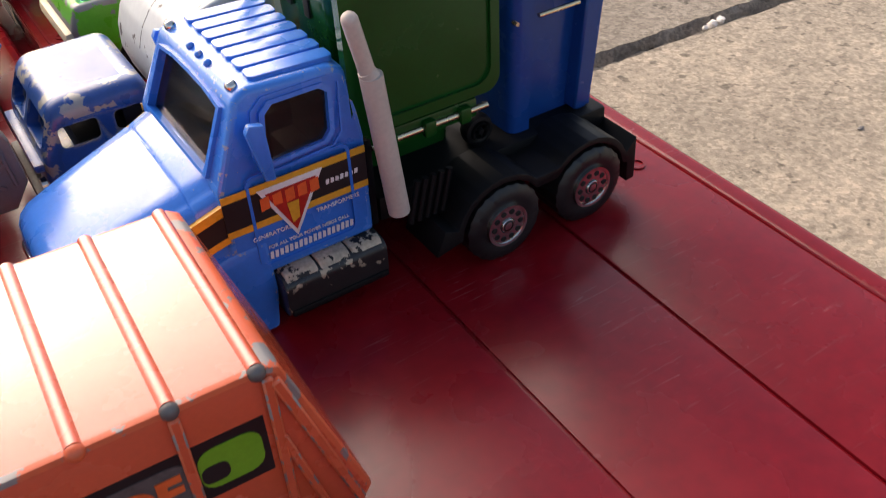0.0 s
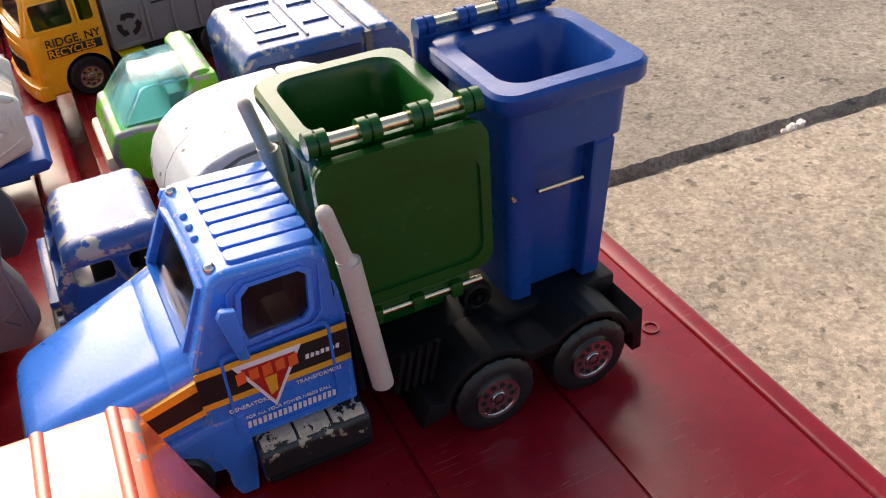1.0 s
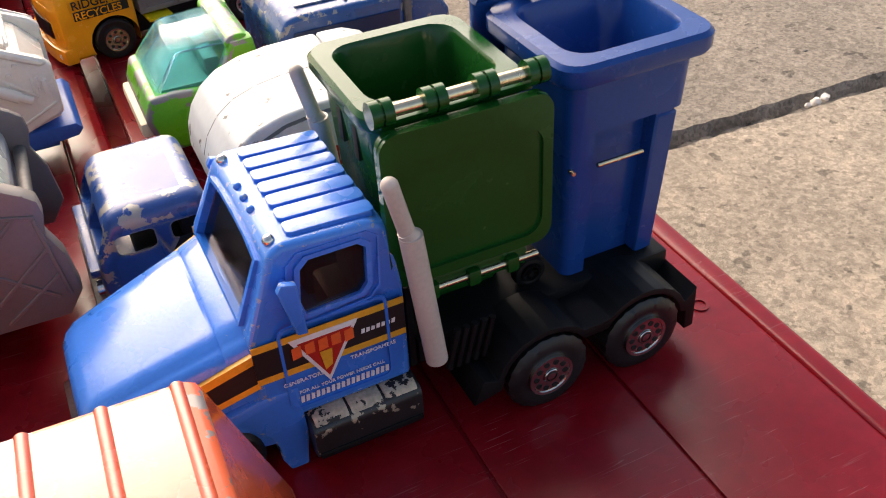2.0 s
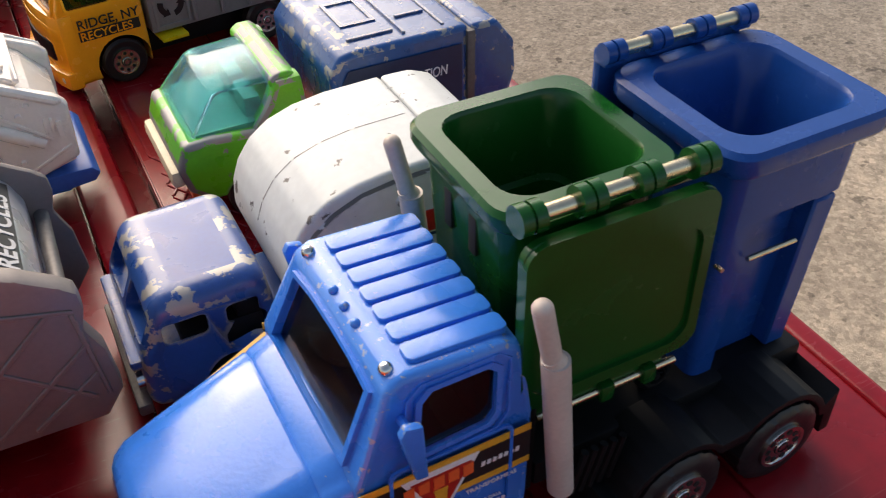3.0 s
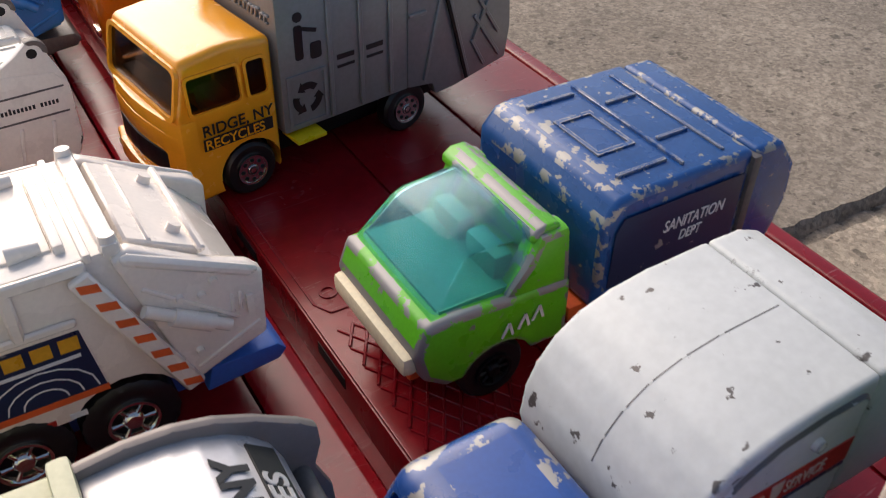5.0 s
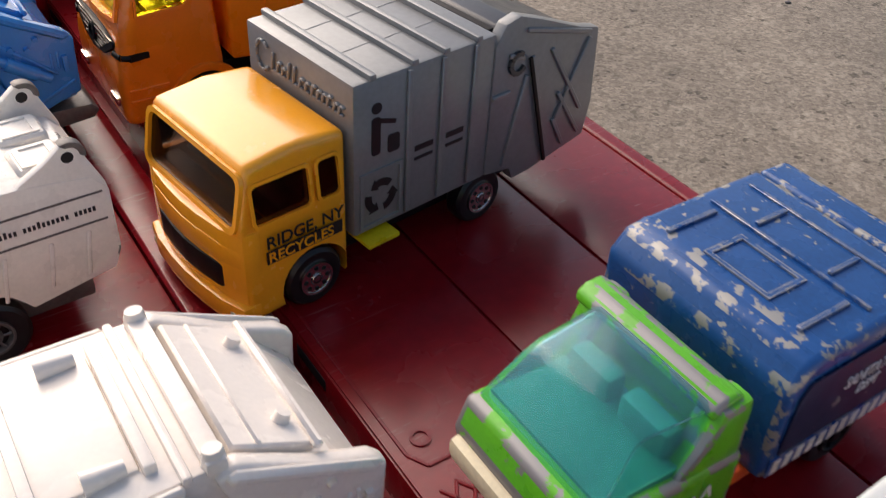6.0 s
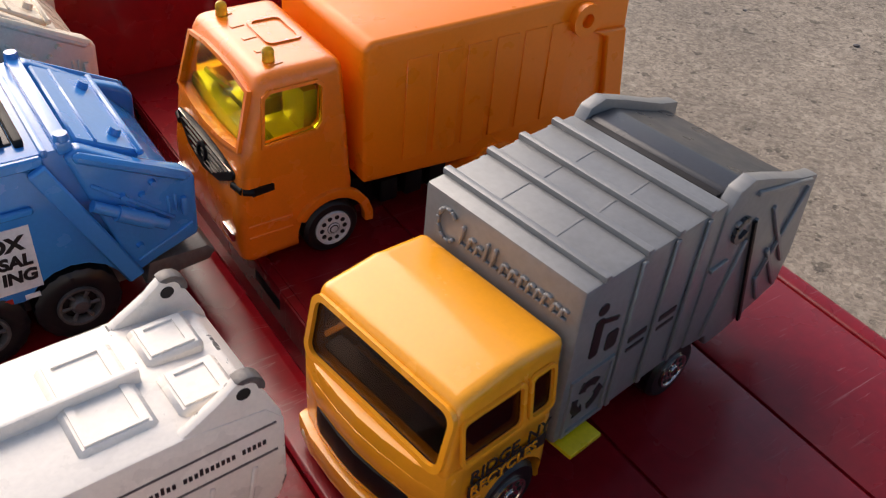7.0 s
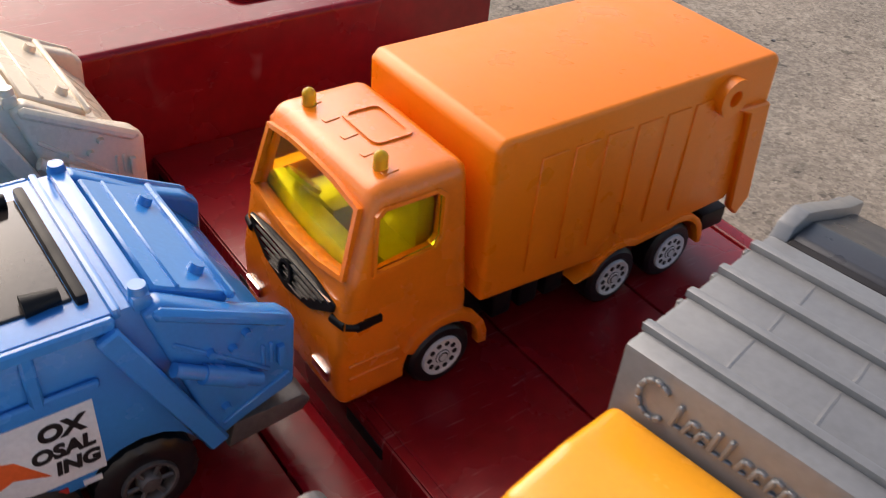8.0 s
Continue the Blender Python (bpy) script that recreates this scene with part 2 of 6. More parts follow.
def recycle_mark(parent, at, a, b, r, material):
    """Three bent arrows chasing each other."""
    for i in range(3):
        t0 = 90 + 120 * i
        bm = bm_new()
        pts = []
        for k in range(7):
            t = radians(t0 - 46 + k * 11)
            pts.append((a + r * math.cos(t), b + r * math.sin(t)))
        inner = [(a + (p - a) * 0.58, b + (q - b) * 0.58) for p, q in pts]
        plate(bm, at, pts + inner[::-1], 0.0, 0.012)
        t = radians(t0 + 20)
        c, s = math.cos(t), math.sin(t)
        tip = radians(t0 + 50)
        plate(bm, at, [(a + 1.15 * r * c, b + 1.15 * r * s), (a + 0.42 * r * c, b + 0.42 * r * s), (a + 0.82 * r * math.cos(tip), b + 0.82 * r * math.sin(tip))], 0.0, 0.012)
        part("recycling_arrow", bm, material, parent)


# ---- materials ----
BARE = (0.42, 0.4, 0.37)


def concrete(name, color):
    """Worn exposed-aggregate concrete: pale paste with sand grains, pits and stains."""
    m = mat(name, color, 0.92, vary=0.16, scale=9, bump=0.0)
    n, l = m.node_tree.nodes, m.node_tree.links
    b = n["Principled BSDF"]
    co = n.new("ShaderNodeTexCoord")
    base = b.inputs["Base Color"].links[0].from_socket
    vo = n.new("ShaderNodeTexVoronoi")
    vo.inputs["Scale"].default_value = 760
    no = n.new("ShaderNodeTexNoise")
    no.inputs["Scale"].default_value, no.inputs["Detail"].default_value, no.inputs["Roughness"].default_value = 260, 8, 0.8
    for q in (vo, no):
        l.new(co.outputs["Object"], q.inputs["Vector"])
    sep = n.new("ShaderNodeSeparateColor")
    l.new(vo.outputs["Color"], sep.inputs[0])
    g = n.new("ShaderNodeMapRange")
    for k, v in zip(("From Min", "From Max", "To Min", "To Max"), (0.0, 1.0, 0.68, 1.14)):
        g.inputs[k].default_value = v
    l.new(sep.outputs[0], g.inputs["Value"])
    g2 = n.new("ShaderNodeMapRange")
    for k, v in zip(("From Min", "From Max", "To Min", "To Max"), (0.3, 0.7, 0.6, 1.3)):
        g2.inputs[k].default_value = v
    l.new(no.outputs["Fac"], g2.inputs["Value"])
    mm = n.new("ShaderNodeMath")
    mm.operation = "MULTIPLY"
    l.new(g.outputs[0], mm.inputs[0]), l.new(g2.outputs[0], mm.inputs[1])
    # small dark pits and broad stains
    for scale, lo, hi, dark in ((170, 0.64, 0.68, 0.5), (14, 0.4, 0.62, 0.86)):
        pit, pr, pm = n.new("ShaderNodeTexNoise"), n.new("ShaderNodeMapRange"), n.new("ShaderNodeMath")
        pit.inputs["Scale"].default_value, pit.inputs["Detail"].default_value = scale, 3
        l.new(co.outputs["Object"], pit.inputs["Vector"])
        for k, v in zip(("From Min", "From Max", "To Min", "To Max"), (lo, hi, 1.0, dark)):
            pr.inputs[k].default_value = v
        l.new(pit.outputs["Fac"], pr.inputs["Value"])
        pm.operation = "MULTIPLY"
        l.new(mm.outputs[0], pm.inputs[0]), l.new(pr.outputs[0], pm.inputs[1])
        mm = pm
    sc = n.new("ShaderNodeVectorMath")
    sc.operation = "SCALE"
    l.new(base, sc.inputs[0]), l.new(mm.outputs[0], sc.inputs["Scale"])
    l.new(sc.outputs[0], b.inputs["Base Color"])
    bp = n.new("ShaderNodeBump")
    bp.inputs["Strength"].default_value, bp.inputs["Distance"].default_value = 0.9, 0.0012
    l.new(no.outputs["Fac"], bp.inputs["Height"]), l.new(bp.outputs[0], b.inputs["Normal"])
    return m


def scuffed_red():
    """Glossy dark red plastic with fine pale scratches and dust."""
    m = mat("red case plastic", (0.22, 0.0046, 0.0095), 0.25, vary=0.14, scale=45, bump=0.05, bump_scale=500)
    n, l = m.node_tree.nodes, m.node_tree.links
    b = n["Principled BSDF"]
    base = b.inputs["Base Color"].links[0].from_socket
    co = n.new("ShaderNodeTexCoord")
    total = None
    for turn, sx in ((25, 60.0), (-50, 90.0), (80, 45.0)):
        mp = n.new("ShaderNodeMapping")
        mp.inputs["Rotation"].default_value = (0, 0, radians(turn))
        mp.inputs["Scale"].default_value = (sx, 1500, 40)
        no = n.new("ShaderNodeTexNoise")
        no.inputs["Scale"].default_value, no.inputs["Detail"].default_value, no.inputs["Distortion"].default_value = 1.0, 2, 1.6
        l.new(co.outputs["Object"], mp.inputs["Vector"]), l.new(mp.outputs[0], no.inputs["Vector"])
        st = n.new("ShaderNodeMapRange")
        for k, v in zip(("From Min", "From Max"), (0.68, 0.76)):
            st.inputs[k].default_value = v
        l.new(no.outputs["Fac"], st.inputs["Value"])
        if total is None:
            total = st.outputs[0]
        else:
            ad = n.new("ShaderNodeMath")
            ad.operation = "MAXIMUM"
            l.new(total, ad.inputs[0]), l.new(st.outputs[0], ad.inputs[1])
            total = ad.outputs[0]
    patch = n.new("ShaderNodeTexNoise")
    patch.inputs["Scale"].default_value = 30
    l.new(co.outputs["Object"], patch.inputs["Vector"])
    pm = n.new("ShaderNodeMapRange")
    for k, v in zip(("From Min", "From Max", "To Min", "To Max"), (0.44, 0.64, 0.0, 0.42)):
        pm.inputs[k].default_value = v
    l.new(patch.outputs["Fac"], pm.inputs["Value"])
    ml = n.new("ShaderNodeMath")
    ml.operation = "MULTIPLY"
    l.new(total, ml.inputs[0]), l.new(pm.outputs[0], ml.inputs[1])
    mix = n.new("ShaderNodeMix")
    mix.data_type = "RGBA"
    mix.inputs[7].default_value = (0.5, 0.3, 0.28, 1)
    l.new(ml.outputs[0], mix.inputs[0]), l.new(base, mix.inputs[6]), l.new(mix.outputs[2], b.inputs["Base Color"])
    b.inputs["Specular IOR Level"].default_value = 0.38
    return m


def clear(name, color, rough, weight):
    m = mat(name, color, rough, vary=0.04)
    m.node_tree.nodes["Principled BSDF"].inputs["Transmission Weight"].default_value = weight
    m.node_tree.nodes["Principled BSDF"].inputs["IOR"].default_value = 1.3
    return m


RED = scuffed_red()
CONCRETE = concrete("pale sandy concrete", (0.5, 0.415, 0.315))
CONCRETE_OLD = concrete("older grey concrete", (0.34, 0.288, 0.228))
BLUE = mat("bright blue paint", (0.02, 0.18, 0.68), 0.26, vary=0.05, bump=0.12, bump_scale=1500, coat=0.6, chip=(0.3, 0.32, 0.36), chip_amount=0.258, chip_scale=900)
BLUE_EDGE = mat("rubbed blue edges", (0.035, 0.21, 0.7), 0.24, vary=0.05, coat=0.4, chip=(0.3, 0.36, 0.5), chip_amount=0.4, chip_scale=900)
GREEN = mat("green bin plastic", (0.0042, 0.066, 0.009), 0.2, vary=0.06, bump=0.03)
GREEN.node_tree.nodes["Principled BSDF"].inputs["Specular IOR Level"].default_value = 0.36
BINBLUE = mat("blue bin plastic", (0.005, 0.052, 0.235), 0.22, vary=0.06, bump=0.03)
BINBLUE.node_tree.nodes["Principled BSDF"].inputs["Specular IOR Level"].default_value = 0.35
BLACK = mat("black plastic", (0.004, 0.004, 0.0045), 0.5, vary=0.2)
BLACK.node_tree.nodes["Principled BSDF"].inputs["Specular IOR Level"].default_value = 0.25
# near-black that stands for the shade inside holes that aren't cut
HOLE_SHADE = mat("painted hole shade", (0.006, 0.004, 0.004), 0.7)
WORN_BLACK = mat("worn black enamel", (0.016, 0.015, 0.015), 0.35, vary=0.2, chip=(0.45, 0.38, 0.28), chip_amount=0.42, chip_scale=220)
PLATED = mat("worn brass plating", (0.5, 0.42, 0.3), 0.35, metal=0.8, vary=0.3, chip=(0.03, 0.03, 0.03), chip_amount=0.45, chip_scale=330)
TYRE = mat("black toy tyre", (0.008, 0.008, 0.0085), 0.42, vary=0.2)
CHROME = mat("tarnished chrome", (0.7, 0.66, 0.6), 0.16, metal=1.0, vary=0.12)
PIN = mat("brass pin", (0.75, 0.62, 0.4), 0.25, metal=1.0, vary=0.08)
PALE = mat("cream plastic", (0.54, 0.45, 0.39), 0.42, vary=0.08)
CREAM = mat("cream paint", (0.72, 0.62, 0.42), 0.5, vary=0.1, bump=0.1)
GLASS_DARK = mat("smoked window", (0.026, 0.02, 0.017), 0.1, vary=0.3, scale=90)
SMOKED = clear("smoked clear plastic", (0.2, 0.16, 0.14), 0.05, 1.0)
CABIN = mat("dark brown moulded interior", (0.05, 0.036, 0.03), 0.5, vary=0.2)
DOME = mat("chalky pale grey enamel", (0.56, 0.58, 0.57), 0.4, vary=0.06, scale=90, chip=(0.13, 0.12, 0.115), chip_amount=0.35, chip_scale=330, edge=0.06)
DOME_EDGE = mat("worn pale grey edge", (0.5, 0.5, 0.49), 0.4, vary=0.08, chip=(0.14, 0.135, 0.13), chip_amount=0.6, chip_scale=400)
NAVY = mat("worn royal blue enamel", (0.012, 0.07, 0.29), 0.3, vary=0.1, chip=(0.34, 0.33, 0.31), chip_amount=0.335, chip_scale=300, edge=0.08)
NAVY_EDGE = mat("rubbed royal blue edges", (0.014, 0.064, 0.25), 0.3, vary=0.1, coat=0.3, chip=(0.34, 0.33, 0.31), chip_amount=0.465, chip_scale=240)
BOX = mat("scratched metallic blue paint", (0.009, 0.068, 0.23), 0.25, vary=0.14, coat=0.3, chip=(0.36, 0.34, 0.31), chip_amount=0.35, chip_scale=520, edge=0.06)
BOX_EDGE = mat("bare scratched edges", (0.011, 0.075, 0.25), 0.3, vary=0.1, chip=(0.34, 0.33, 0.31), chip_amount=0.465, chip_scale=420)
DECAL = mat("dark blue label", (0.01, 0.026, 0.07), 0.35, vary=0.12, chip=(0.3, 0.29, 0.3), chip_amount=0.33, chip_scale=320)
LIME = mat("lime green enamel", (0.1, 0.44, 0.012), 0.3, vary=0.08, coat=0.2, chip=(0.27, 0.26, 0.26), chip_amount=0.36, chip_scale=300, edge=0.09)
LIME_EDGE = mat("rubbed lime edges", (0.1, 0.42, 0.015), 0.35, vary=0.08, chip=(0.27, 0.26, 0.26), chip_amount=0.53, chip_scale=220)
TEAL = clear("teal clear plastic", (0.25, 0.64, 0.75), 0.13, 0.93)
SEAT = mat("teal green interior", (0.02, 0.26, 0.15), 0.5)
AMBER = clear("amber clear plastic", (0.8, 0.5, 0.03), 0.1, 0.5)
YELLOW = mat("amber yellow enamel", (0.92, 0.37, 0.018), 0.2, vary=0.03, coat=0.4)
GREY = mat("metallic grey plastic", (0.24, 0.24, 0.235), 0.36, metal=0.25, vary=0.08, scale=120, bump=0.04)
DARKGREY = mat("dark grey plastic", (0.04, 0.04, 0.044), 0.32, vary=0.12)
ORANGE = mat("orange enamel", (0.88, 0.2, 0.008), 0.24, vary=0.04, coat=0.4)
ORANGE_BOX = mat("bright orange plastic", (0.98, 0.23, 0.005), 0.32, vary=0.03, bump=0.03)
LEMON_CLEAR = clear("yellow clear plastic", (0.93, 0.88, 0.12), 0.04, 1.0)
LEMON = mat("yellow tinted window", (0.6, 0.55, 0.01), 0.1, vary=0.12, scale=70, coat=0.6)
WHITE = mat("off-white enamel", (0.9, 0.8, 0.7), 0.24, vary=0.04, coat=0.4)
WHITE_WORN = mat("chipped white enamel", (0.82, 0.76, 0.68), 0.3, vary=0.05, chip=(0.2, 0.19, 0.18), chip_amount=0.24, chip_scale=260)
WHITE_EDGE = mat("chipped white edges", (0.82, 0.76, 0.68), 0.3, vary=0.05, chip=(0.12, 0.115, 0.11), chip_amount=0.4, chip_scale=260)
SKYBLUE = mat("sky blue enamel", (0.03, 0.23, 0.6), 0.2, vary=0.05, coat=0.5, chip=(0.2, 0.3, 0.4), chip_amount=0.27, chip_scale=700)
TAN = mat("tan enamel", (0.76, 0.63, 0.46), 0.28, vary=0.05, coat=0.3)
BUMPERBLUE = mat("blue base plastic", (0.03, 0.12, 0.45), 0.35)
GUNMETAL = mat("dull zinc base", (0.14, 0.13, 0.125), 0.5, metal=0.5, vary=0.2)
SILVER = mat("silver plastic", (0.62, 0.6, 0.6), 0.3, metal=0.35, vary=0.05)
TAUPE = mat("dull silver plastic", (0.2, 0.172, 0.16), 0.42, metal=0.25, vary=0.06)
CORAL = mat("orange red enamel", (0.68, 0.11, 0.045), 0.24, vary=0.05, coat=1.0, chip=(0.36, 0.33, 0.31), chip_amount=0.27, chip_scale=500)
CORAL_EDGE = mat("chipped orange red edges", (0.7, 0.13, 0.05), 0.32, vary=0.05, chip=(0.3, 0.28, 0.27), chip_amount=0.46, chip_scale=300)
INK = mat("black print", (0.012, 0.012, 0.012), 0.4)
WHITE_INK = mat("white print", (0.75, 0.75, 0.75), 0.4)
RED_INK = mat("red print", (0.45, 0.02, 0.012), 0.4, vary=0.15)
ORANGE_INK = mat("orange print", (0.8, 0.13, 0.03), 0.4)
GOLD_INK = mat("gold stripe", (0.72, 0.36, 0.03), 0.35, vary=0.1)
OLIVE = mat("pale olive plastic", (0.45, 0.45, 0.3), 0.4)
LEAF_INK = mat("leaf green print", (0.16, 0.35, 0.02), 0.4)
TAGYELLOW = mat("yellow plastic tag", (0.75, 0.55, 0.01), 0.35)

# ---- the ground ----
GZ = -8.0
slope = math.tan(radians(-2.3))
bm = bm_new()
far, jy, jw = 4000.0, 22.5, 0.5
front_edge = lambda x, o: jy + (x - 24) * slope + o
rng = random.Random(21)
stations = [-far] + [4 + 0.45 * i for i in range(130)] + [far]
near_lip = [(x, front_edge(x, -jw + rng.uniform(-0.07, 0.07))) for x in stations]
far_lip = [(x, front_edge(x, jw + rng.uniform(-0.09, 0.09))) for x in stations]
rows = [[bm.verts.new(Vector((x, y, GZ)) * CM) for x, y in near_lip]]
for o, depth in ((-jw * 0.45, 0.45), (jw * 0.5, 0.5)):
    rows.append([bm.verts.new(Vector((x, front_edge(x, o + rng.uniform(-0.08, 0.08)), GZ - depth + rng.uniform(-0.12, 0.12))) * CM) for x in stations])
rows.append([bm.verts.new(Vector((x, y, GZ)) * CM) for x, y in far_lip])
for p, q in zip(rows, rows[1:]):
    for i in range(len(stations) - 1):
        bm.faces.new((p[i], p[i + 1], q[i + 1], q[i])).material_index = 1
for row, y in ((rows[0], -far), (rows[-1], far)):
    ends = [bm.verts.new(Vector((x, y, GZ)) * CM) for x in stations]
    for i in range(len(stations) - 1):
        bm.faces.new((row[i], row[i + 1], ends[i + 1], ends[i])).material_index = 1 if y > 0 else 0
bmesh.ops.remove_doubles(bm, verts=bm.verts, dist=1e-6)
bmesh.ops.recalc_face_normals(bm, faces=bm.faces)
tagged(part("ground", bm, CONCRETE, smooth=False, edge=CONCRETE_OLD), "pale weathered concrete slab with a joint", "ground", kind="structure")
rng = random.Random(4)
for cx, cy, r in ((26.2, 22.25, 0.2), (26.75, 22.35, 0.17), (25.75, 22.2, 0.12)):
    bm = bm_new()
    bmesh.ops.create_icosphere(bm, subdivisions=2, radius=r * CM, matrix=Matrix.Translation(Vector((cx, cy, GZ - 0.04)) * CM))
    for v in bm.verts:
        v.co += Vector((rng.uniform(-1, 1), rng.uniform(-1, 1), rng.uniform(-1, 1))) * r * 0.2 * CM
    tagged(part("pebble", bm, WHITE_WORN), "small white stone chip in the concrete joint", "pebble", "stone chips in the joint")
rng = random.Random(9)
for i in range(12):
    cx, cy, r = rng.uniform(14, 46), rng.uniform(4, 62), rng.uniform(0.06, 0.16)
    if abs(cy - front_edge(cx, 0)) < 1:
        continue
    bm = bm_new()
    bmesh.ops.create_icosphere(bm, subdivisions=1, radius=r * CM, matrix=Matrix.Translation(Vector((cx, cy, GZ + r * 0.3)) * CM) @ Matrix.Diagonal((1.4, 1, 0.5, 1)))
    for v in bm.verts:
        v.co += Vector((rng.uniform(-1, 1), rng.uniform(-1, 1), rng.uniform(-1, 1))) * r * 0.25 * CM
    tagged(part("grit", bm, GUNMETAL), "tiny dark grit grain on the concrete", "grit", "grit on the concrete")

# ---- the red case, lying open ----
case = thing("toy_case", "dark red scuffed plastic carrying case lying open", "case")
Y0, Y1 = -14.0, 35.4
base = part("right_half", box(bm_new(), 1.42, 9.42, Y0, Y1, GZ + 0.01, -0.05, 0.05), RED, case)
for x0, x1 in ((1.45, 4.02), (4.08, 6.49), (6.55, 9.0)):
    part("floor_strip", box(bm_new(), x0, x1, Y0 + 0.05, Y1 - 0.01, -0.06, 0.0, 0.025), RED, base)
part("lip", box(bm_new(), 9.06, 9.46, Y0, Y1 - 0.01, -0.5, 0.0, 0.1, 3), RED, base)
FLOOR = plane((0, 0, 0), (1, 0, 0), (0, 1, 0))
for cx, cy in ((8.54, 8.49), (1.93, 19.3), (1.93, 30.5), (8.5, 20.6)):
    circle = lambda r: [(cx + r * math.cos(2 * math.pi * i / 24), cy + r * math.sin(2 * math.pi * i / 24)) for i in range(24)]
    part("moulded_ring", hoop(bm_new(), FLOOR, circle(0.15), circle(0.1), -0.01, 0.025), RED, base)
# raised border and the diamond tread beside it
bm = bm_new()
run = [(1.62, 30.0), (1.62, 19.15), (1.78, 18.86), (2.2, 18.86), (2.5, 18.6), (4.0, 18.6)]
for p, q in zip(run, run[1:]):
    bar(bm, FLOOR, p, q, 0.05, -0.01, 0.025, 0.008)
part("moulded_border", bm, RED, base)
bm = bm_new()
for i in range(-8, 16):
    for sg in (1, -1):
        x_at = lambda y: 1.68 + 0.27 * i + sg * (y - 15.0) * 0.62
        ys = [15.0 + 3.5 * k / 120 for k in range(121)]
        ys = [y for y in ys if 1.68 <= x_at(y) <= 3.4]
        if len(ys) > 4:
            bar(bm, FLOOR, (x_at(ys[0]), ys[0]), (x_at(ys[-1]), ys[-1]), 0.05, -0.02, 0.03, 0.012)
part("diamond_tread", bm, RED, base)
# no notches here: near-black blocks paint the shade of the hinge-side slots
for i in range(15):
    y = Y0 + 2.0 + i * 3.3
    part("slot_shade", box(bm_new(), 1.405, 1.5, y, y + 0.9, -0.42, -0.2, 0.02), HOLE_SHADE, base)
left = part("left_half", box(bm_new(), -9.0, 0.12, Y0, Y1, GZ + 0.01, -0.02, 0.03), RED, case)
part("rim_strip", prism(bm_new(), [(0.16, -0.6), (0.16, -0.02), (0.22, 0.02), (0.8, 0.03), (0.95, -0.02), (1.02, -0.15), (1.02, -0.6)], Y0, Y1, "y", 0.02), RED, left)
part("hinge_channel", box(bm_new(), 0.1, 1.43, Y0, Y1, -1.0, -0.75), RED, case)
wall = part("end_wall", prism(bm_new(), [(35.42, GZ + 0.01), (35.42, 2.15), (52, 3.0), (52, GZ + 0.01)], -9.0, 9.2, "x", 0.12, 3), RED, case)
WALLTOP = plane((0, 35.42, 2.15), (1, 0, 0), (0, 16.58, 0.85))
part("moulded_handle_frame", hoop(bm_new(), WALLTOP, soft_rect(3.6, 8.4, 0.78, 5.6, 0.3), soft_rect(3.75, 8.25, 0.93, 5.4, 0.25), -0.02, 0.08), RED, wall)

# ---- toy trucks: x runs from the front to the back, y across, z up ----
ROW = "toy refuse trucks parked on the case"


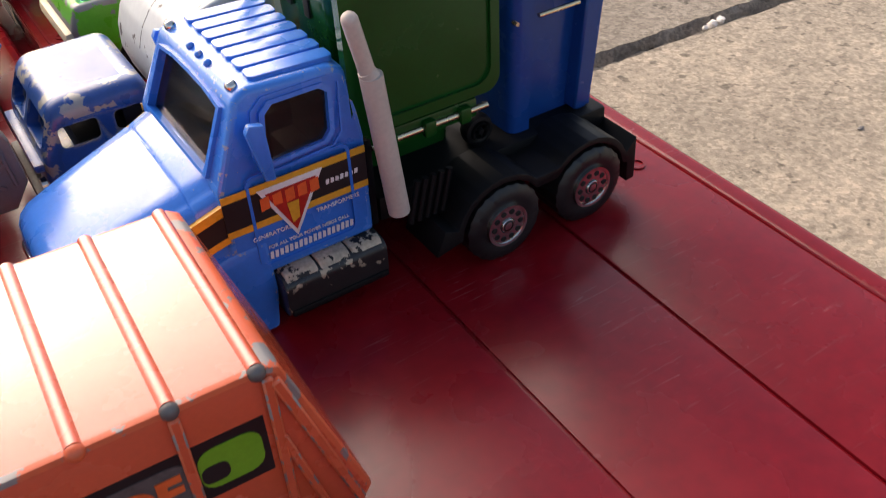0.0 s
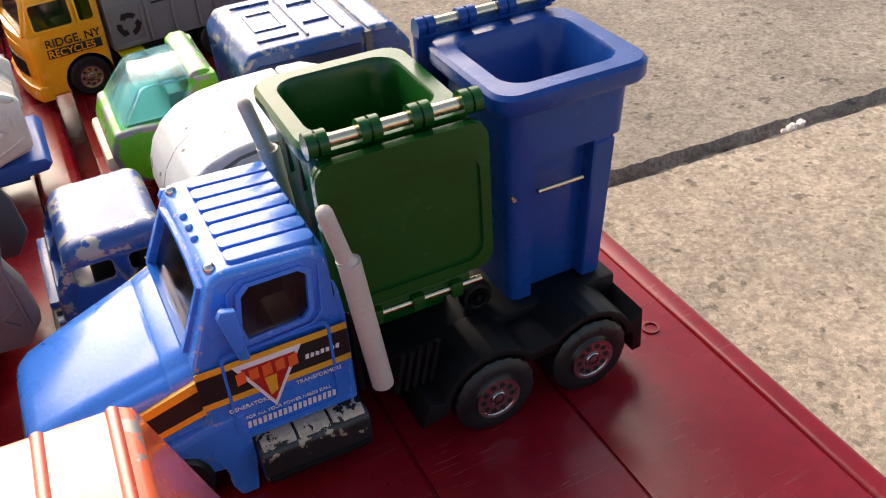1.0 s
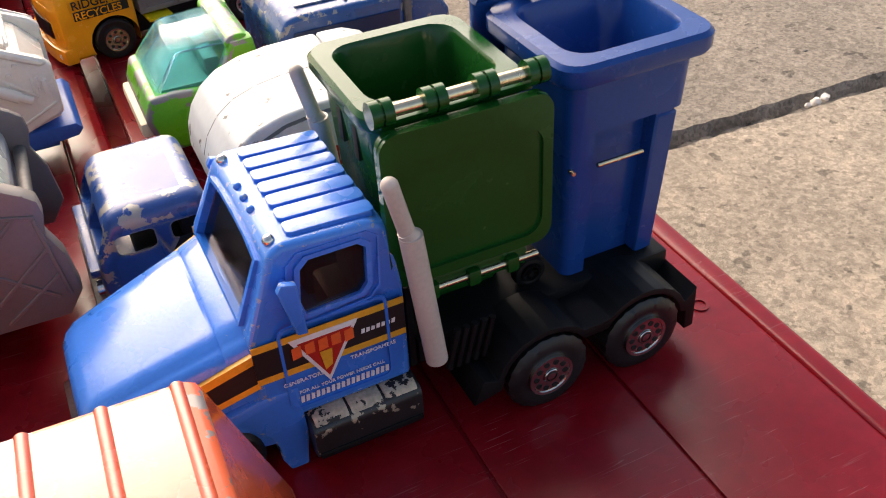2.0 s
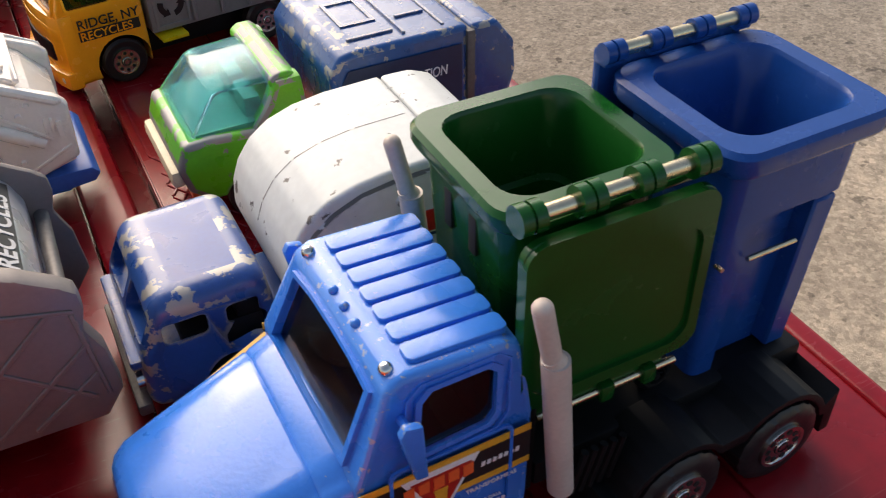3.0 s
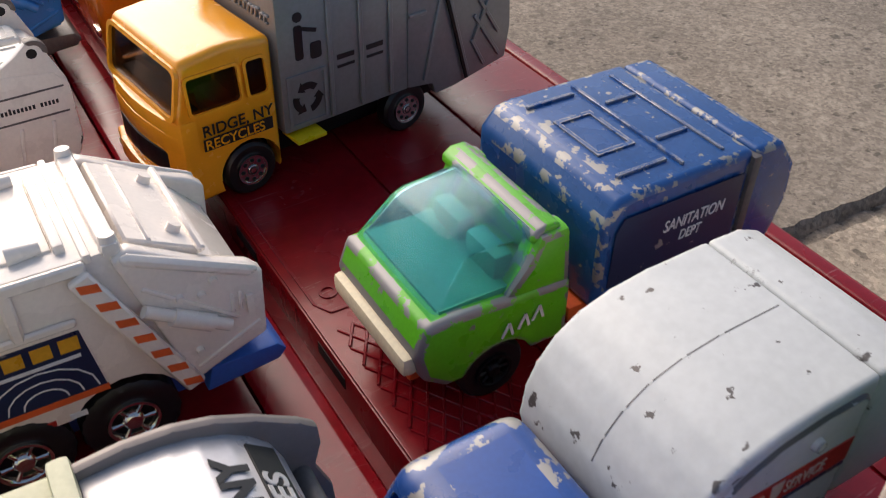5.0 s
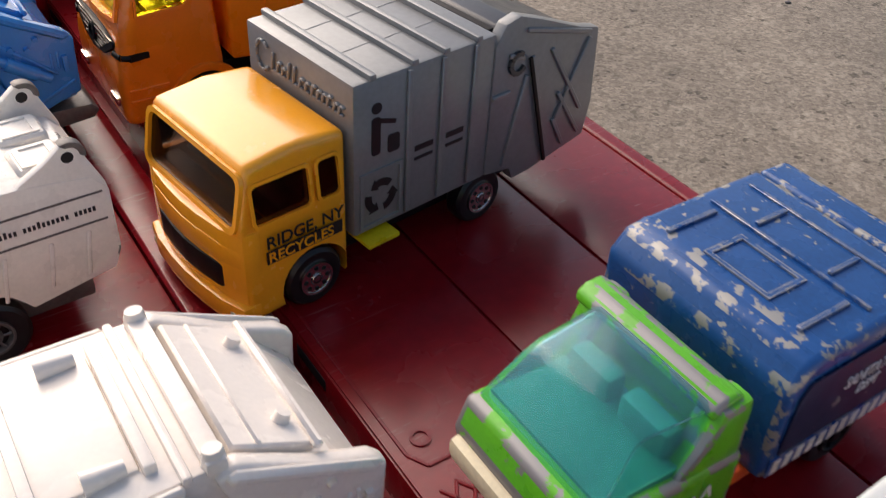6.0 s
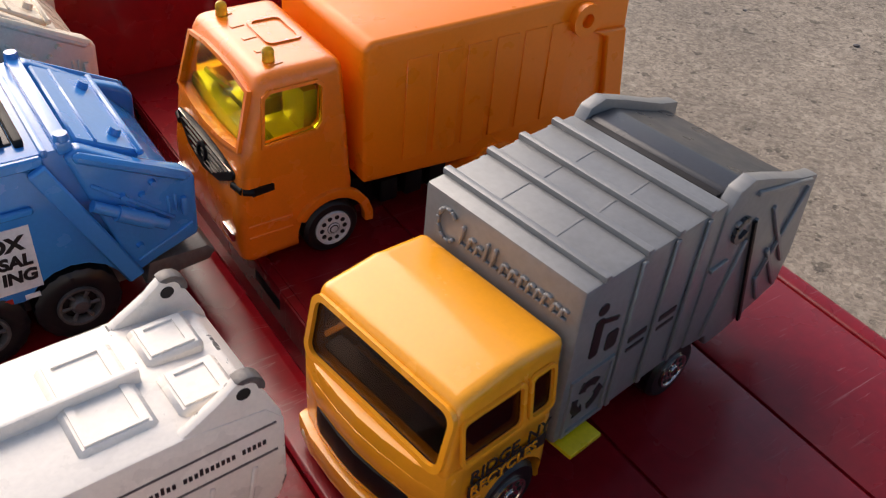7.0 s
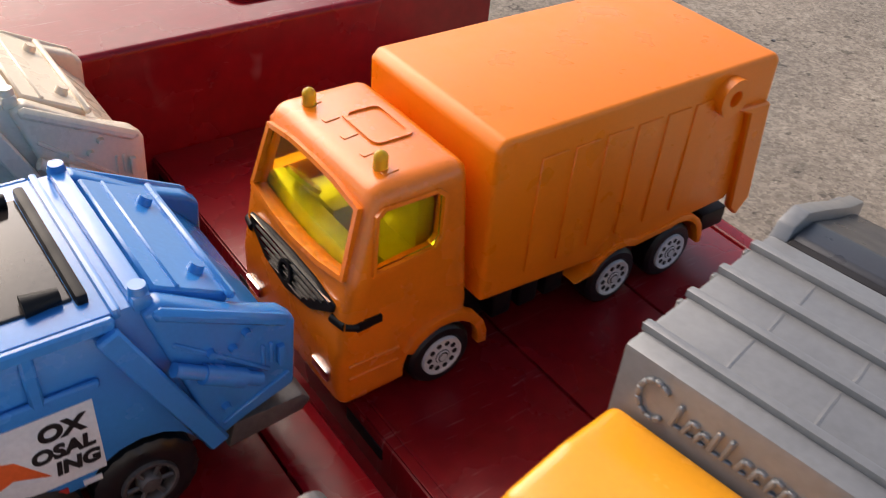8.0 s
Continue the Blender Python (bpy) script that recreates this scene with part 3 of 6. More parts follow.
def power_truck():
    t = thing("toy_truck", "bright blue toy bin-carrier truck with a ribbed roof", "toy truck", 0, 9.75, 0, 0.6, ROW)
    part("chassis", box(bm_new(), 0.2, 7.75, -0.55, 0.55, 0.45, 1.0, 0.06), BLACK, t)
    # hood
    secs = []
    for x, hw, zt, zb in ((-0.53, 0.8, 1.5, 0.7), (-0.5, 0.93, 1.66, 0.62), (-0.43, 1.01, 1.76, 0.6), (-0.3, 1.08, 1.84, 0.6), (0.2, 1.14, 2.02, 0.6), (0.7, 1.2, 2.18, 0.6), (1.22, 1.265, 2.345, 0.6), (1.26, 1.27, 2.33, 0.6), (1.3, 1.275, 2.37, 0.6), (1.62, 1.32, 2.48, 0.6)):
        ring = [(x, -hw, zb), (x, -hw, zt - 0.3), (x, -hw * 0.985, zt - 0.2), (x, -hw * 0.94, zt - 0.13), (x, -hw * 0.87, zt - 0.085), (x, -hw * 0.8, zt - 0.07), (x, -hw * 0.76, zt - 0.02), (x, -hw * 0.6, zt + 0.005), (x, -hw * 0.3, zt + 0.035), (x, 0, zt + 0.05)]
        ring += [(p[0], -p[1], p[2]) for p in ring[-2::-1]]
        secs.append(ring)
    hood = part("hood", loft(bm_new(), secs), BLUE, t)
    bm = bm_new()
    prism(bm, [(-0.52, 0.72), (-0.5, 1.45), (-0.44, 1.45), (-0.44, 0.72)], -0.6, 0.6, "y", 0.02)
    part("grille", bm, CHROME, hood)
    for s in (-1, 1):
        arch = [(-0.5, 0.35), (-0.52, 0.9), (-0.2, 1.06), (1.5, 1.5), (2.02, 1.5), (2.05, 0.7), (1.97, 0.05), (1.72, 0.05)] + arc(0.92, 0.42, 0.72, -10, 190, 10) + [(0.1, 0.3)]
        part("fender", prism(bm_new(), arch, s * 1.02, s * 1.38, "y", 0.05), BLUE, t, edge=BLUE_EDGE)
        part("headlamp", box(bm_new(), -0.56, -0.4, s * 0.95 - 0.22, s * 0.95 + 0.22, 0.8, 1.1, 0.06), CHROME, t)
    part("bumper", box(bm_new(), -0.75, -0.45, -1.25, 1.25, 0.25, 0.6, 0.08), CHROME, t)
    # cab
    tap = lambda x, z: 1.0 if z < 2.5 else 1.0 - (z - 2.5) * 0.13
    cab = part("cab", prism(bm_new(), [(1.52, 0.98), (3.55, 0.98), (3.55, 2.5), (3.48, 3.4), (3.3, 3.5), (2.16, 3.56), (2.0, 3.46), (1.55, 2.42)], -1.37, 1.37, "y", 0.09, 3, tap), BLUE, t, edge=BLUE_EDGE)
    ROOF = plane((2.1, 0, 3.545), (1.2, 0, -0.05), (0, 1, 0))
    room = prism(bm_new(), [(1.74, 1.5), (3.42, 1.5), (3.42, 2.5), (3.36, 3.3), (2.25, 3.38), (2.13, 3.3), (1.74, 2.45)], -1.24, 1.24, "y", shrink=tap)
    carve(cab, [room])
    for y in (-0.6, 0.6):
        part("seat", box(box(bm_new(), 2.7, 3.3, y - 0.4, y + 0.4, 1.48, 2.3, 0.1), 3.05, 3.3, y - 0.38, y + 0.38, 2.2, 2.95, 0.1), CABIN, cab)
    part("dashboard", box(bm_new(), 1.72, 2.05, -1.2, 1.2, 1.5, 2.35, 0.08), CABIN, cab)
    part("steering_wheel", rod(bm_new(), (2.1, 0.6, 2.35), (2.14, 0.6, 2.4), 0.28, seg=20), CABIN, cab)
    for i in range(7):
        y = -0.93 + i * 0.31
        part("roof_rib", plate(bm_new(), ROOF, soft_rect(0.2, 1.3, y - 0.128, y + 0.128, 0.07), -0.06, 0.065, 0.05, 3), BLUE, cab)
    for y in (-0.98, -0.28, 0.0, 0.28, 0.98):
        bm = bm_new()
        bmesh.ops.create_uvsphere(bm, u_segments=12, v_segments=8, radius=(0.08 if abs(y) > 0.5 else 0.055) * CM, matrix=Matrix.Translation(Vector((2.1, y, 3.53)) * CM))
        part("roof_lamp", bm, CHROME if abs(y) > 0.5 else BLUE_EDGE, cab, "rubbed metal marker lamp")
    WS = plane((1.55, 0, 2.44), (0, -1, 0), (0.47, 0, 1.05))
    ws = [(-0.98, 0.1), (0.98, 0.1), (0.93, 0.92), (0.5, 0.97), (0, 0.98), (-0.5, 0.97), (-0.93, 0.92)]
    carve(cab, [plate(bm_new(), WS, ws, -0.4, 0.3)])
    pane("windscreen", plate(bm_new(), WS, ws, -0.1, -0.06), SMOKED, cab, "smoked clear windscreen")
    part("windscreen_frame", hoop(bm_new(), WS, [(a * 1.08, 0.53 + (b - 0.53) * 1.1) for a, b in ws], ws, -0.02, 0.05), BLUE, cab)
    for s in (-1, 1):
        SIDE = plane((0, s * 1.37, 2.5), (1, 0, 0), (0, -s * 0.13 * 1.37, 1.0)) if s < 0 else plane((0, s * 1.37, 2.5), (-1, 0, 0), (0, -s * 0.13 * 1.37, 1.0))
        k = 1 if s < 0 else -1
        win = [(k * a, b) for a, b in ((2.3, 0.1), (3.0, 0.14), (3.1, 0.24), (3.16, 0.72), (3.06, 0.8), (2.45, 0.8), (2.33, 0.7), (2.26, 0.3))]
        carve(cab, [plate(bm_new(), SIDE, win, -0.35, 0.2)])
        glass = pane("side_window", plate(bm_new(), SIDE, win, -0.1, -0.06), SMOKED, cab, "smoked clear side window")
        cxw, cyw = k * 2.72, 0.45
        part("window_frame", hoop(bm_new(), SIDE, [(cxw + (a - cxw) * 1.16, cyw + (b - cyw) * 1.16) for a, b in win], win, -0.02, 0.02), BLUE, glass)
        part("window_frame", hoop(bm_new(), SIDE, [(cxw + (a - cxw) * 1.42, cyw + (b - cyw) * 1.36) for a, b in win], [(cxw + (a - cxw) * 1.36, cyw + (b - cyw) * 1.3) for a, b in win], -0.02, 0.018), BLUE, glass)
        mirror = bm_new()
        prism(mirror, [(2.1, 2.5), (2.24, 2.48), (2.2, 3.25), (2.02, 3.3), (1.96, 3.2)], s * 1.46, s * 1.56, "y", 0.03)
        rod(mirror, (2.1, s * 1.5, 3.15), (2.1, s * 1.25, 3.1), 0.05, seg=8)
        part("wing_mirror", mirror, BLUE, t, edge=BLUE_EDGE)
        tank = bm_new()
        ya, yb = sorted((s * 1.05, s * 1.64))
        prism(tank, soft_rect(ya, yb, 0.3, 0.95, 0.17, 5), 2.05, 3.58, "x", 0.03)
        tank = part("fuel_tank", tank, WORN_BLACK, t, "worn black fuel tank with rubbed brass steps")
        part("tank_rail", box(bm_new(), 2.08, 3.56, s * 1.62 - 0.05, s * 1.62 + 0.05, 0.36, 0.46, 0.03), BLACK, tank)
        for x0, x1 in ((2.1, 2.56), (2.6, 3.04), (3.08, 3.53)):
            part("tank_step", prism(bm_new(), soft_rect(min(ya, yb) + 0.04, max(ya, yb) - 0.02, 0.68, 0.985, 0.14, 5), x0, x1, "x", 0.03), PLATED, tank)
        pipe = bm_new()
        rod(pipe, (3.84, s * 1.58, 1.3), (3.62, s * 1.56, 3.42), 0.15, seg=20)
        rod(pipe, (3.62, s * 1.56, 3.38), (3.56, s * 1.56, 3.5), 0.13, 0.11, seg=20)
        rod(pipe, (3.585, s * 1.56, 3.44), (3.42, s * 1.56, 4.18), 0.105, seg=20)
        bmesh.ops.create_uvsphere(pipe, u_segments=16, v_segments=8, radius=0.105 * CM, matrix=Matrix.Translation(Vector((3.42, s * 1.56, 4.18)) * CM))
        part("exhaust_pipe", pipe, PALE, t, "cream plastic exhaust pipe")
        # stripes and badge on the door
        DOOR = plane((0, s * 1.375, 0), (1, 0, 0) if s < 0 else (-1, 0, 0), (0, 0, 1))
        for name, z0, z1, m in (("gold_stripe", 2.28, 2.38, GOLD_INK), ("black_stripe", 1.86, 2.28, INK), ("gold_stripe", 1.76, 1.86, GOLD_INK)):
            a0, a1 = sorted((k * 1.55, k * 3.52))
            part(name, plate(bm_new(), DOOR, [(a0, z0), (a1, z0), (a1, z1), (a0, z1)], 0, 0.012), m, cab)
        NOSE = plane((1.6, s * 1.335, 0), (2.0, s * 0.26, 0) if s < 0 else (-2.0, -s * 0.26, 0), (0, 0, 1))
        for name, z0, z1, n0, n1, m in (("gold_stripe", 2.12, 2.26, 1.42, 1.54, GOLD_INK), ("black_stripe", 1.8, 2.12, 1.18, 1.42, INK), ("gold_stripe", 1.7, 1.8, 1.08, 1.18, GOLD_INK)):
            part(name, plate(bm_new(), NOSE, [(k * -1.85, n0), (k * -0.02, z0), (k * -0.02, z1), (k * -1.85, n1)], -0.06, 0.035), m, t)
        part("door_seam", hoop(bm_new(), DOOR, soft_rect(min(k * 1.88, k * 3.3), max(k * 1.88, k * 3.3), 1.12, 2.52, 0.12), soft_rect(min(k * 1.92, k * 3.26), max(k * 1.92, k * 3.26), 1.16, 2.48, 0.1), -0.01, 0.02), BLUE, cab)
        part("badge_border", plate(bm_new(), DOOR, [(k * 2.0, 2.3), (k * 2.9, 2.3), (k * 2.44, 1.44)], 0.012, 0.02), WHITE_INK, cab)
        part("badge", plate(bm_new(), DOOR, [(k * 2.1, 2.22), (k * 2.8, 2.22), (k * 2.44, 1.54)], 0.02, 0.028), RED_INK, cab)
        for i in range(5):
            a = 2.02 + i * 0.17
            part("badge_bar", plate(bm_new(), DOOR, [(k * a, 2.0 + 0.02 * (i % 2)), (k * (a + 0.12), 2.02), (k * (a + 0.12), 2.2), (k * a, 2.18)], 0.028, 0.036), ORANGE_INK, cab)
        part("badge_bar", plate(bm_new(), DOOR, [(k * 2.36, 1.98), (k * 2.52, 1.98), (k * 2.5, 1.72), (k * 2.4, 1.66)], 0.028, 0.036), GOLD_INK, cab)
        if s < 0:
            letters("lettering", "GENERATORS", 0.085, DOOR, 1.84, 1.585, WHITE_INK, cab, h=0.014)
            letters("lettering", "TRANSFORMERS", 0.085, DOOR, 2.74, 1.655, WHITE_INK, cab, h=0.014)
            letters("lettering", "FOR ALL YOUR POWER NEEDS CALL", 0.072, DOOR, 2.02, 1.39, WHITE_INK, cab, h=0.014, stretch=0.98)
        for a0, a1, z0, z1 in ((2.92, 3.4, 2.02, 2.09), (2.02, 3.25, 1.23, 1.34)):
            n = int((a1 - a0) / 0.065)
            bm = bm_new()
            for i in range(n):
                a = a0 + (a1 - a0) * i / n
                plate(bm, DOOR, [(k * a, z0), (k * (a + 0.045), z0), (k * (a + 0.055), z1 - 0.01 * (i % 3)), (k * (a + 0.01), z1)], 0.012, 0.018)
            part("lettering_bar", bm, WHITE_INK, cab)
    # back end
    for s in (-1, 1):
        y0, y1 = sorted((s * 1.05, s * 1.92))
        top = [(4.2, 0.5), (4.35, 0.9)] + arc(5.34, 0.6, 0.8, 165, 42, 8) + arc(6.92, 0.6, 0.8, 136, 22, 8) + [(7.85, 1.1), (7.88, 0.35), (7.72, 0.33), (7.7, 0.7)]
        low = arc(6.92, 0.6, 0.7, 10, 148, 8) + arc(5.34, 0.6, 0.7, 32, 180, 8)
        part("rear_fender", prism(bm_new(), top + low, y0, y1, "y", 0.02), BLACK, t)
    part("rear_deck", box(bm_new(), 3.75, 7.85, -1.2, 1.2, 0.9, 1.3, 0.06), BLACK, t)
    rad = bm_new()
    for i in range(5):
        rod(rad, (4.05 + i * 0.13, -1.5, 0.95), (4.2 + i * 0.13, -1.5, 1.6), 0.05, seg=8)
    part("spring_housing", rad, BLACK, t)
    part("back_rack", box(bm_new(), 3.62, 3.72, -1.2, 1.2, 0.9, 2.3, 0.03), BLACK, t)
    wheels(t, (5.36, 6.94), 1.98, 0.6, 0.62, TYRE, CHROME, width=0.75, rim=0.56, holes=10, tread=True)
    wheels(t, (0.92,), 1.36, 0.55, 0.55, TYRE, CHROME, width=0.42, spokes=10)
    return t


def hollow_bin(bm, x0, x1, y0, y1, z0, z1, fx, fy, rim, rim_h, wall=0.14, step=None, ledge=0.0, core=0.0):
    """A tapered open bin: outer skin, rolled rim and inner skin. fx, fy: how far each side draws in at the bottom."""
    def ring(ax0, ax1, ay0, ay1, z, r):
        return [(a, b, z) for a, b in soft_rect(ax0, ax1, ay0, ay1, r, 5)]
    (fx0, fx1), (fy0, fy1) = fx, fy
    out = [ring(x0 + fx0, x1 - fx1, y0 + fy0, y1 - fy1, z0, 0.15), ring(x0, x1, y0, y1, z1 - rim_h, 0.28)]
    if step:
        f = 1 - (step - z0) / (z1 - rim_h - z0)
        for dz, g in ((0.0, -0.1), (0.01, 0.0)):
            out.insert(-1, ring(x0 + fx0 * f, x1 - fx1 * f + g, y0 + fy0 * f, y1 - fy1 * f + g, step + dz, 0.2))
    out += [ring(x0 - rim * 0.8, x1 + rim * 0.8, y0 - rim * 0.8, y1 + rim * 0.8, z1 - rim_h + 0.01, 0.3), ring(x0 - rim, x1 + rim, y0 - rim, y1 + rim, z1 - rim_h + 0.08, 0.32), ring(x0 - rim, x1 + rim, y0 - rim, y1 + rim, z1 - 0.06, 0.32), ring(x0 - rim + 0.05, x1 + rim - 0.05, y0 - rim + 0.05, y1 + rim - 0.05, z1, 0.3)]
    out += [ring(x0 + wall, x1 - wall, y0 + wall, y1 - wall, z1, 0.36), ring(x0 + wall + 0.04, x1 - wall - 0.04, y0 + wall + 0.04, y1 - wall - 0.04, z1 - 0.06, 0.34)]
    if ledge:
        w = wall + 0.06
        out += [ring(x0 + w, x1 - w, y0 + w, y1 - w, z1 - ledge, 0.3), ring(x0 + w + 0.09, x1 - w - 0.09, y0 + w + 0.09, y1 - w - 0.09, z1 - ledge - 0.03, 0.26)]
    out += [ring(x0 + wall + fx0 * 0.75, x1 - wall - fx1 * 0.75, y0 + wall + fy0 + core, y1 - wall - fy1, z0 + 0.6, 0.15)]
    rings = [[bm.verts.new(Vector(p) * CM) for p in r] for r in out]
    k = len(rings[0])
    faces = [bm.faces.new(rings[0][::-1]), bm.faces.new(rings[-1])]
    for a, b in zip(rings, rings[1:]):
        for i in range(k):
            faces.append(bm.faces.new((a[i], a[(i + 1) % k], b[(i + 1) % k], b[i])))
    bmesh.ops.recalc_face_normals(bm, faces=faces)
    return bm


def hinge(t, m, x0, x1, y, z, knuckles, r=0.13):
    for f in knuckles:
        x = x0 + (x1 - x0) * f
        bm = bm_new()
        for o in (-0.075, 0.075):
            rod(bm, (x + o - 0.06, y, z), (x + o + 0.06, y, z), r, seg=18)
        rod(bm, (x - 0.11, y, z), (x + 0.11, y, z), r * 0.78, seg=16)
        box(bm, x - 0.12, x + 0.12, y - 0.05, y + 0.2, z - 0.17, z + 0.0, 0.03)
        part("hinge_knuckle", bm, m, t)
    part("hinge_pin", rod(bm_new(), (x0, y, z), (x1, y, z), 0.085, seg=14), PIN, t, "brass hinge pin")


def green_bin():
    t = thing("toy_wheelie_bin", "dark green toy wheeled bin with its lid hanging open", "toy bin", 4.62, 10.05, 1.3, 0, "toy bins on the truck")
    x0, x1 = -0.98, 0.98
    part("body", hollow_bin(bm_new(), x0, x1, -0.85, 1.1, 0.0, 3.25, (0.2, 0.2), (0.12, 0.12), 0.15, 0.26, wall=0.1, ledge=1.15), GREEN, t)
    hinge(t, GREEN, -1.0, 1.0, -1.22, 3.43, (0.0, 0.33, 0.66, 1.0), 0.165)
    part("hinge_strap", box(bm_new(), -1.0, 1.0, -1.2, -0.95, 3.18, 3.28, 0.03), GREEN, t)
    LID = plane((0, -1.42, 3.35), (1, 0, 0), (0, 0.02, 1))
    outl = soft_rect(-1.16, 1.12, -2.25, -0.08, 0.2, 4)
    lid = part("lid", plate(bm_new(), LID, outl, -0.1, 0.02, 0.02), GREEN, t, "dark green open bin lid")
    part("lid_rim", hoop(bm_new(), LID, soft_rect(-1.16, 1.12, -2.25, -0.08, 0.24, 6), soft_rect(-1.05, 0.98, -2.1, -0.5, 0.26, 6), 0.0, 0.07), GREEN, lid)
    low = bm_new()
    box(low, -0.95, 0.8, -1.45, -1.15, 0.72, 1.02, 0.05)
    part("lower_bracket", low, GREEN, t)
    part("lower_pin", rod(bm_new(), (-0.9, -1.46, 0.86), (0.95, -1.46, 0.86), 0.05, seg=12), PIN, t, "brass pin")
    for x in (-0.62, -0.02, 0.55):
        part("pin_clip", box(bm_new(), x - 0.09, x + 0.09, -1.56, -1.3, 0.74, 0.98, 0.04), GREEN, t)
    # solid near-black blocks; their colour is the shade of two bin slots
    for y in (-0.2, 0.35):
        part("side_slot_shade", box(bm_new(), -0.97, -0.9, y, y + 0.16, 2.2, 2.7, 0.02), HOLE_SHADE, t)
    wheels(t, (1.05,), 1.15, 0.22, 0.25, BLACK, BLACK, width=0.2, spokes=5)
    return t


def blue_bin():
    t = thing("toy_wheelie_bin", "royal blue toy wheeled bin with its lid folded back", "toy bin", 6.98, 9.72, 1.3, 0.6, "toy bins on the truck")
    x0, x1 = -0.85, 1.14
    body = part("body", hollow_bin(bm_new(), x0, x1, -0.9, 1.0, 0.0, 3.4, (0.02, 0.42), (0.0, 0.36), 0.19, 0.32, wall=0.1, step=2.3, core=0.4), BINBLUE, t)
    SIDE = plane((0, -0.9, 0), (1, 0, 0), (0, -0.0, 1))
    carve(body, [plate(bm_new(), SIDE, [(-0.5, -0.2), (0.42, -0.2), (0.52, 2.3), (-0.44, 2.3)], -0.22, 0.3)])
    part("corner_post", plate(bm_new(), SIDE, [(0.36, 0.02), (0.68, 0.02), (0.86, 2.28), (0.52, 2.28)], -0.3, 0.03, 0.03), BINBLUE, t)
    part("handle_pin", rod(bm_new(), (-0.42, -0.96, 1.83), (0.3, -0.96, 1.83), 0.035, seg=10), PIN, t, "thin brass pin")
    part("pin_end", rod(bm_new(), (-0.78, -0.96, 1.8), (-0.78, -0.85, 1.8), 0.03, seg=8), PIN, t)
    hinge(t, BINBLUE, -1.0, 0.95, 1.12, 3.62, (0.0, 0.33, 0.66, 1.0))
    part("lid", box(bm_new(), -1.1, 1.05, 1.2, 1.34, 1.3, 3.5, 0.05), BINBLUE, t, "royal blue lid hanging behind")
    return t


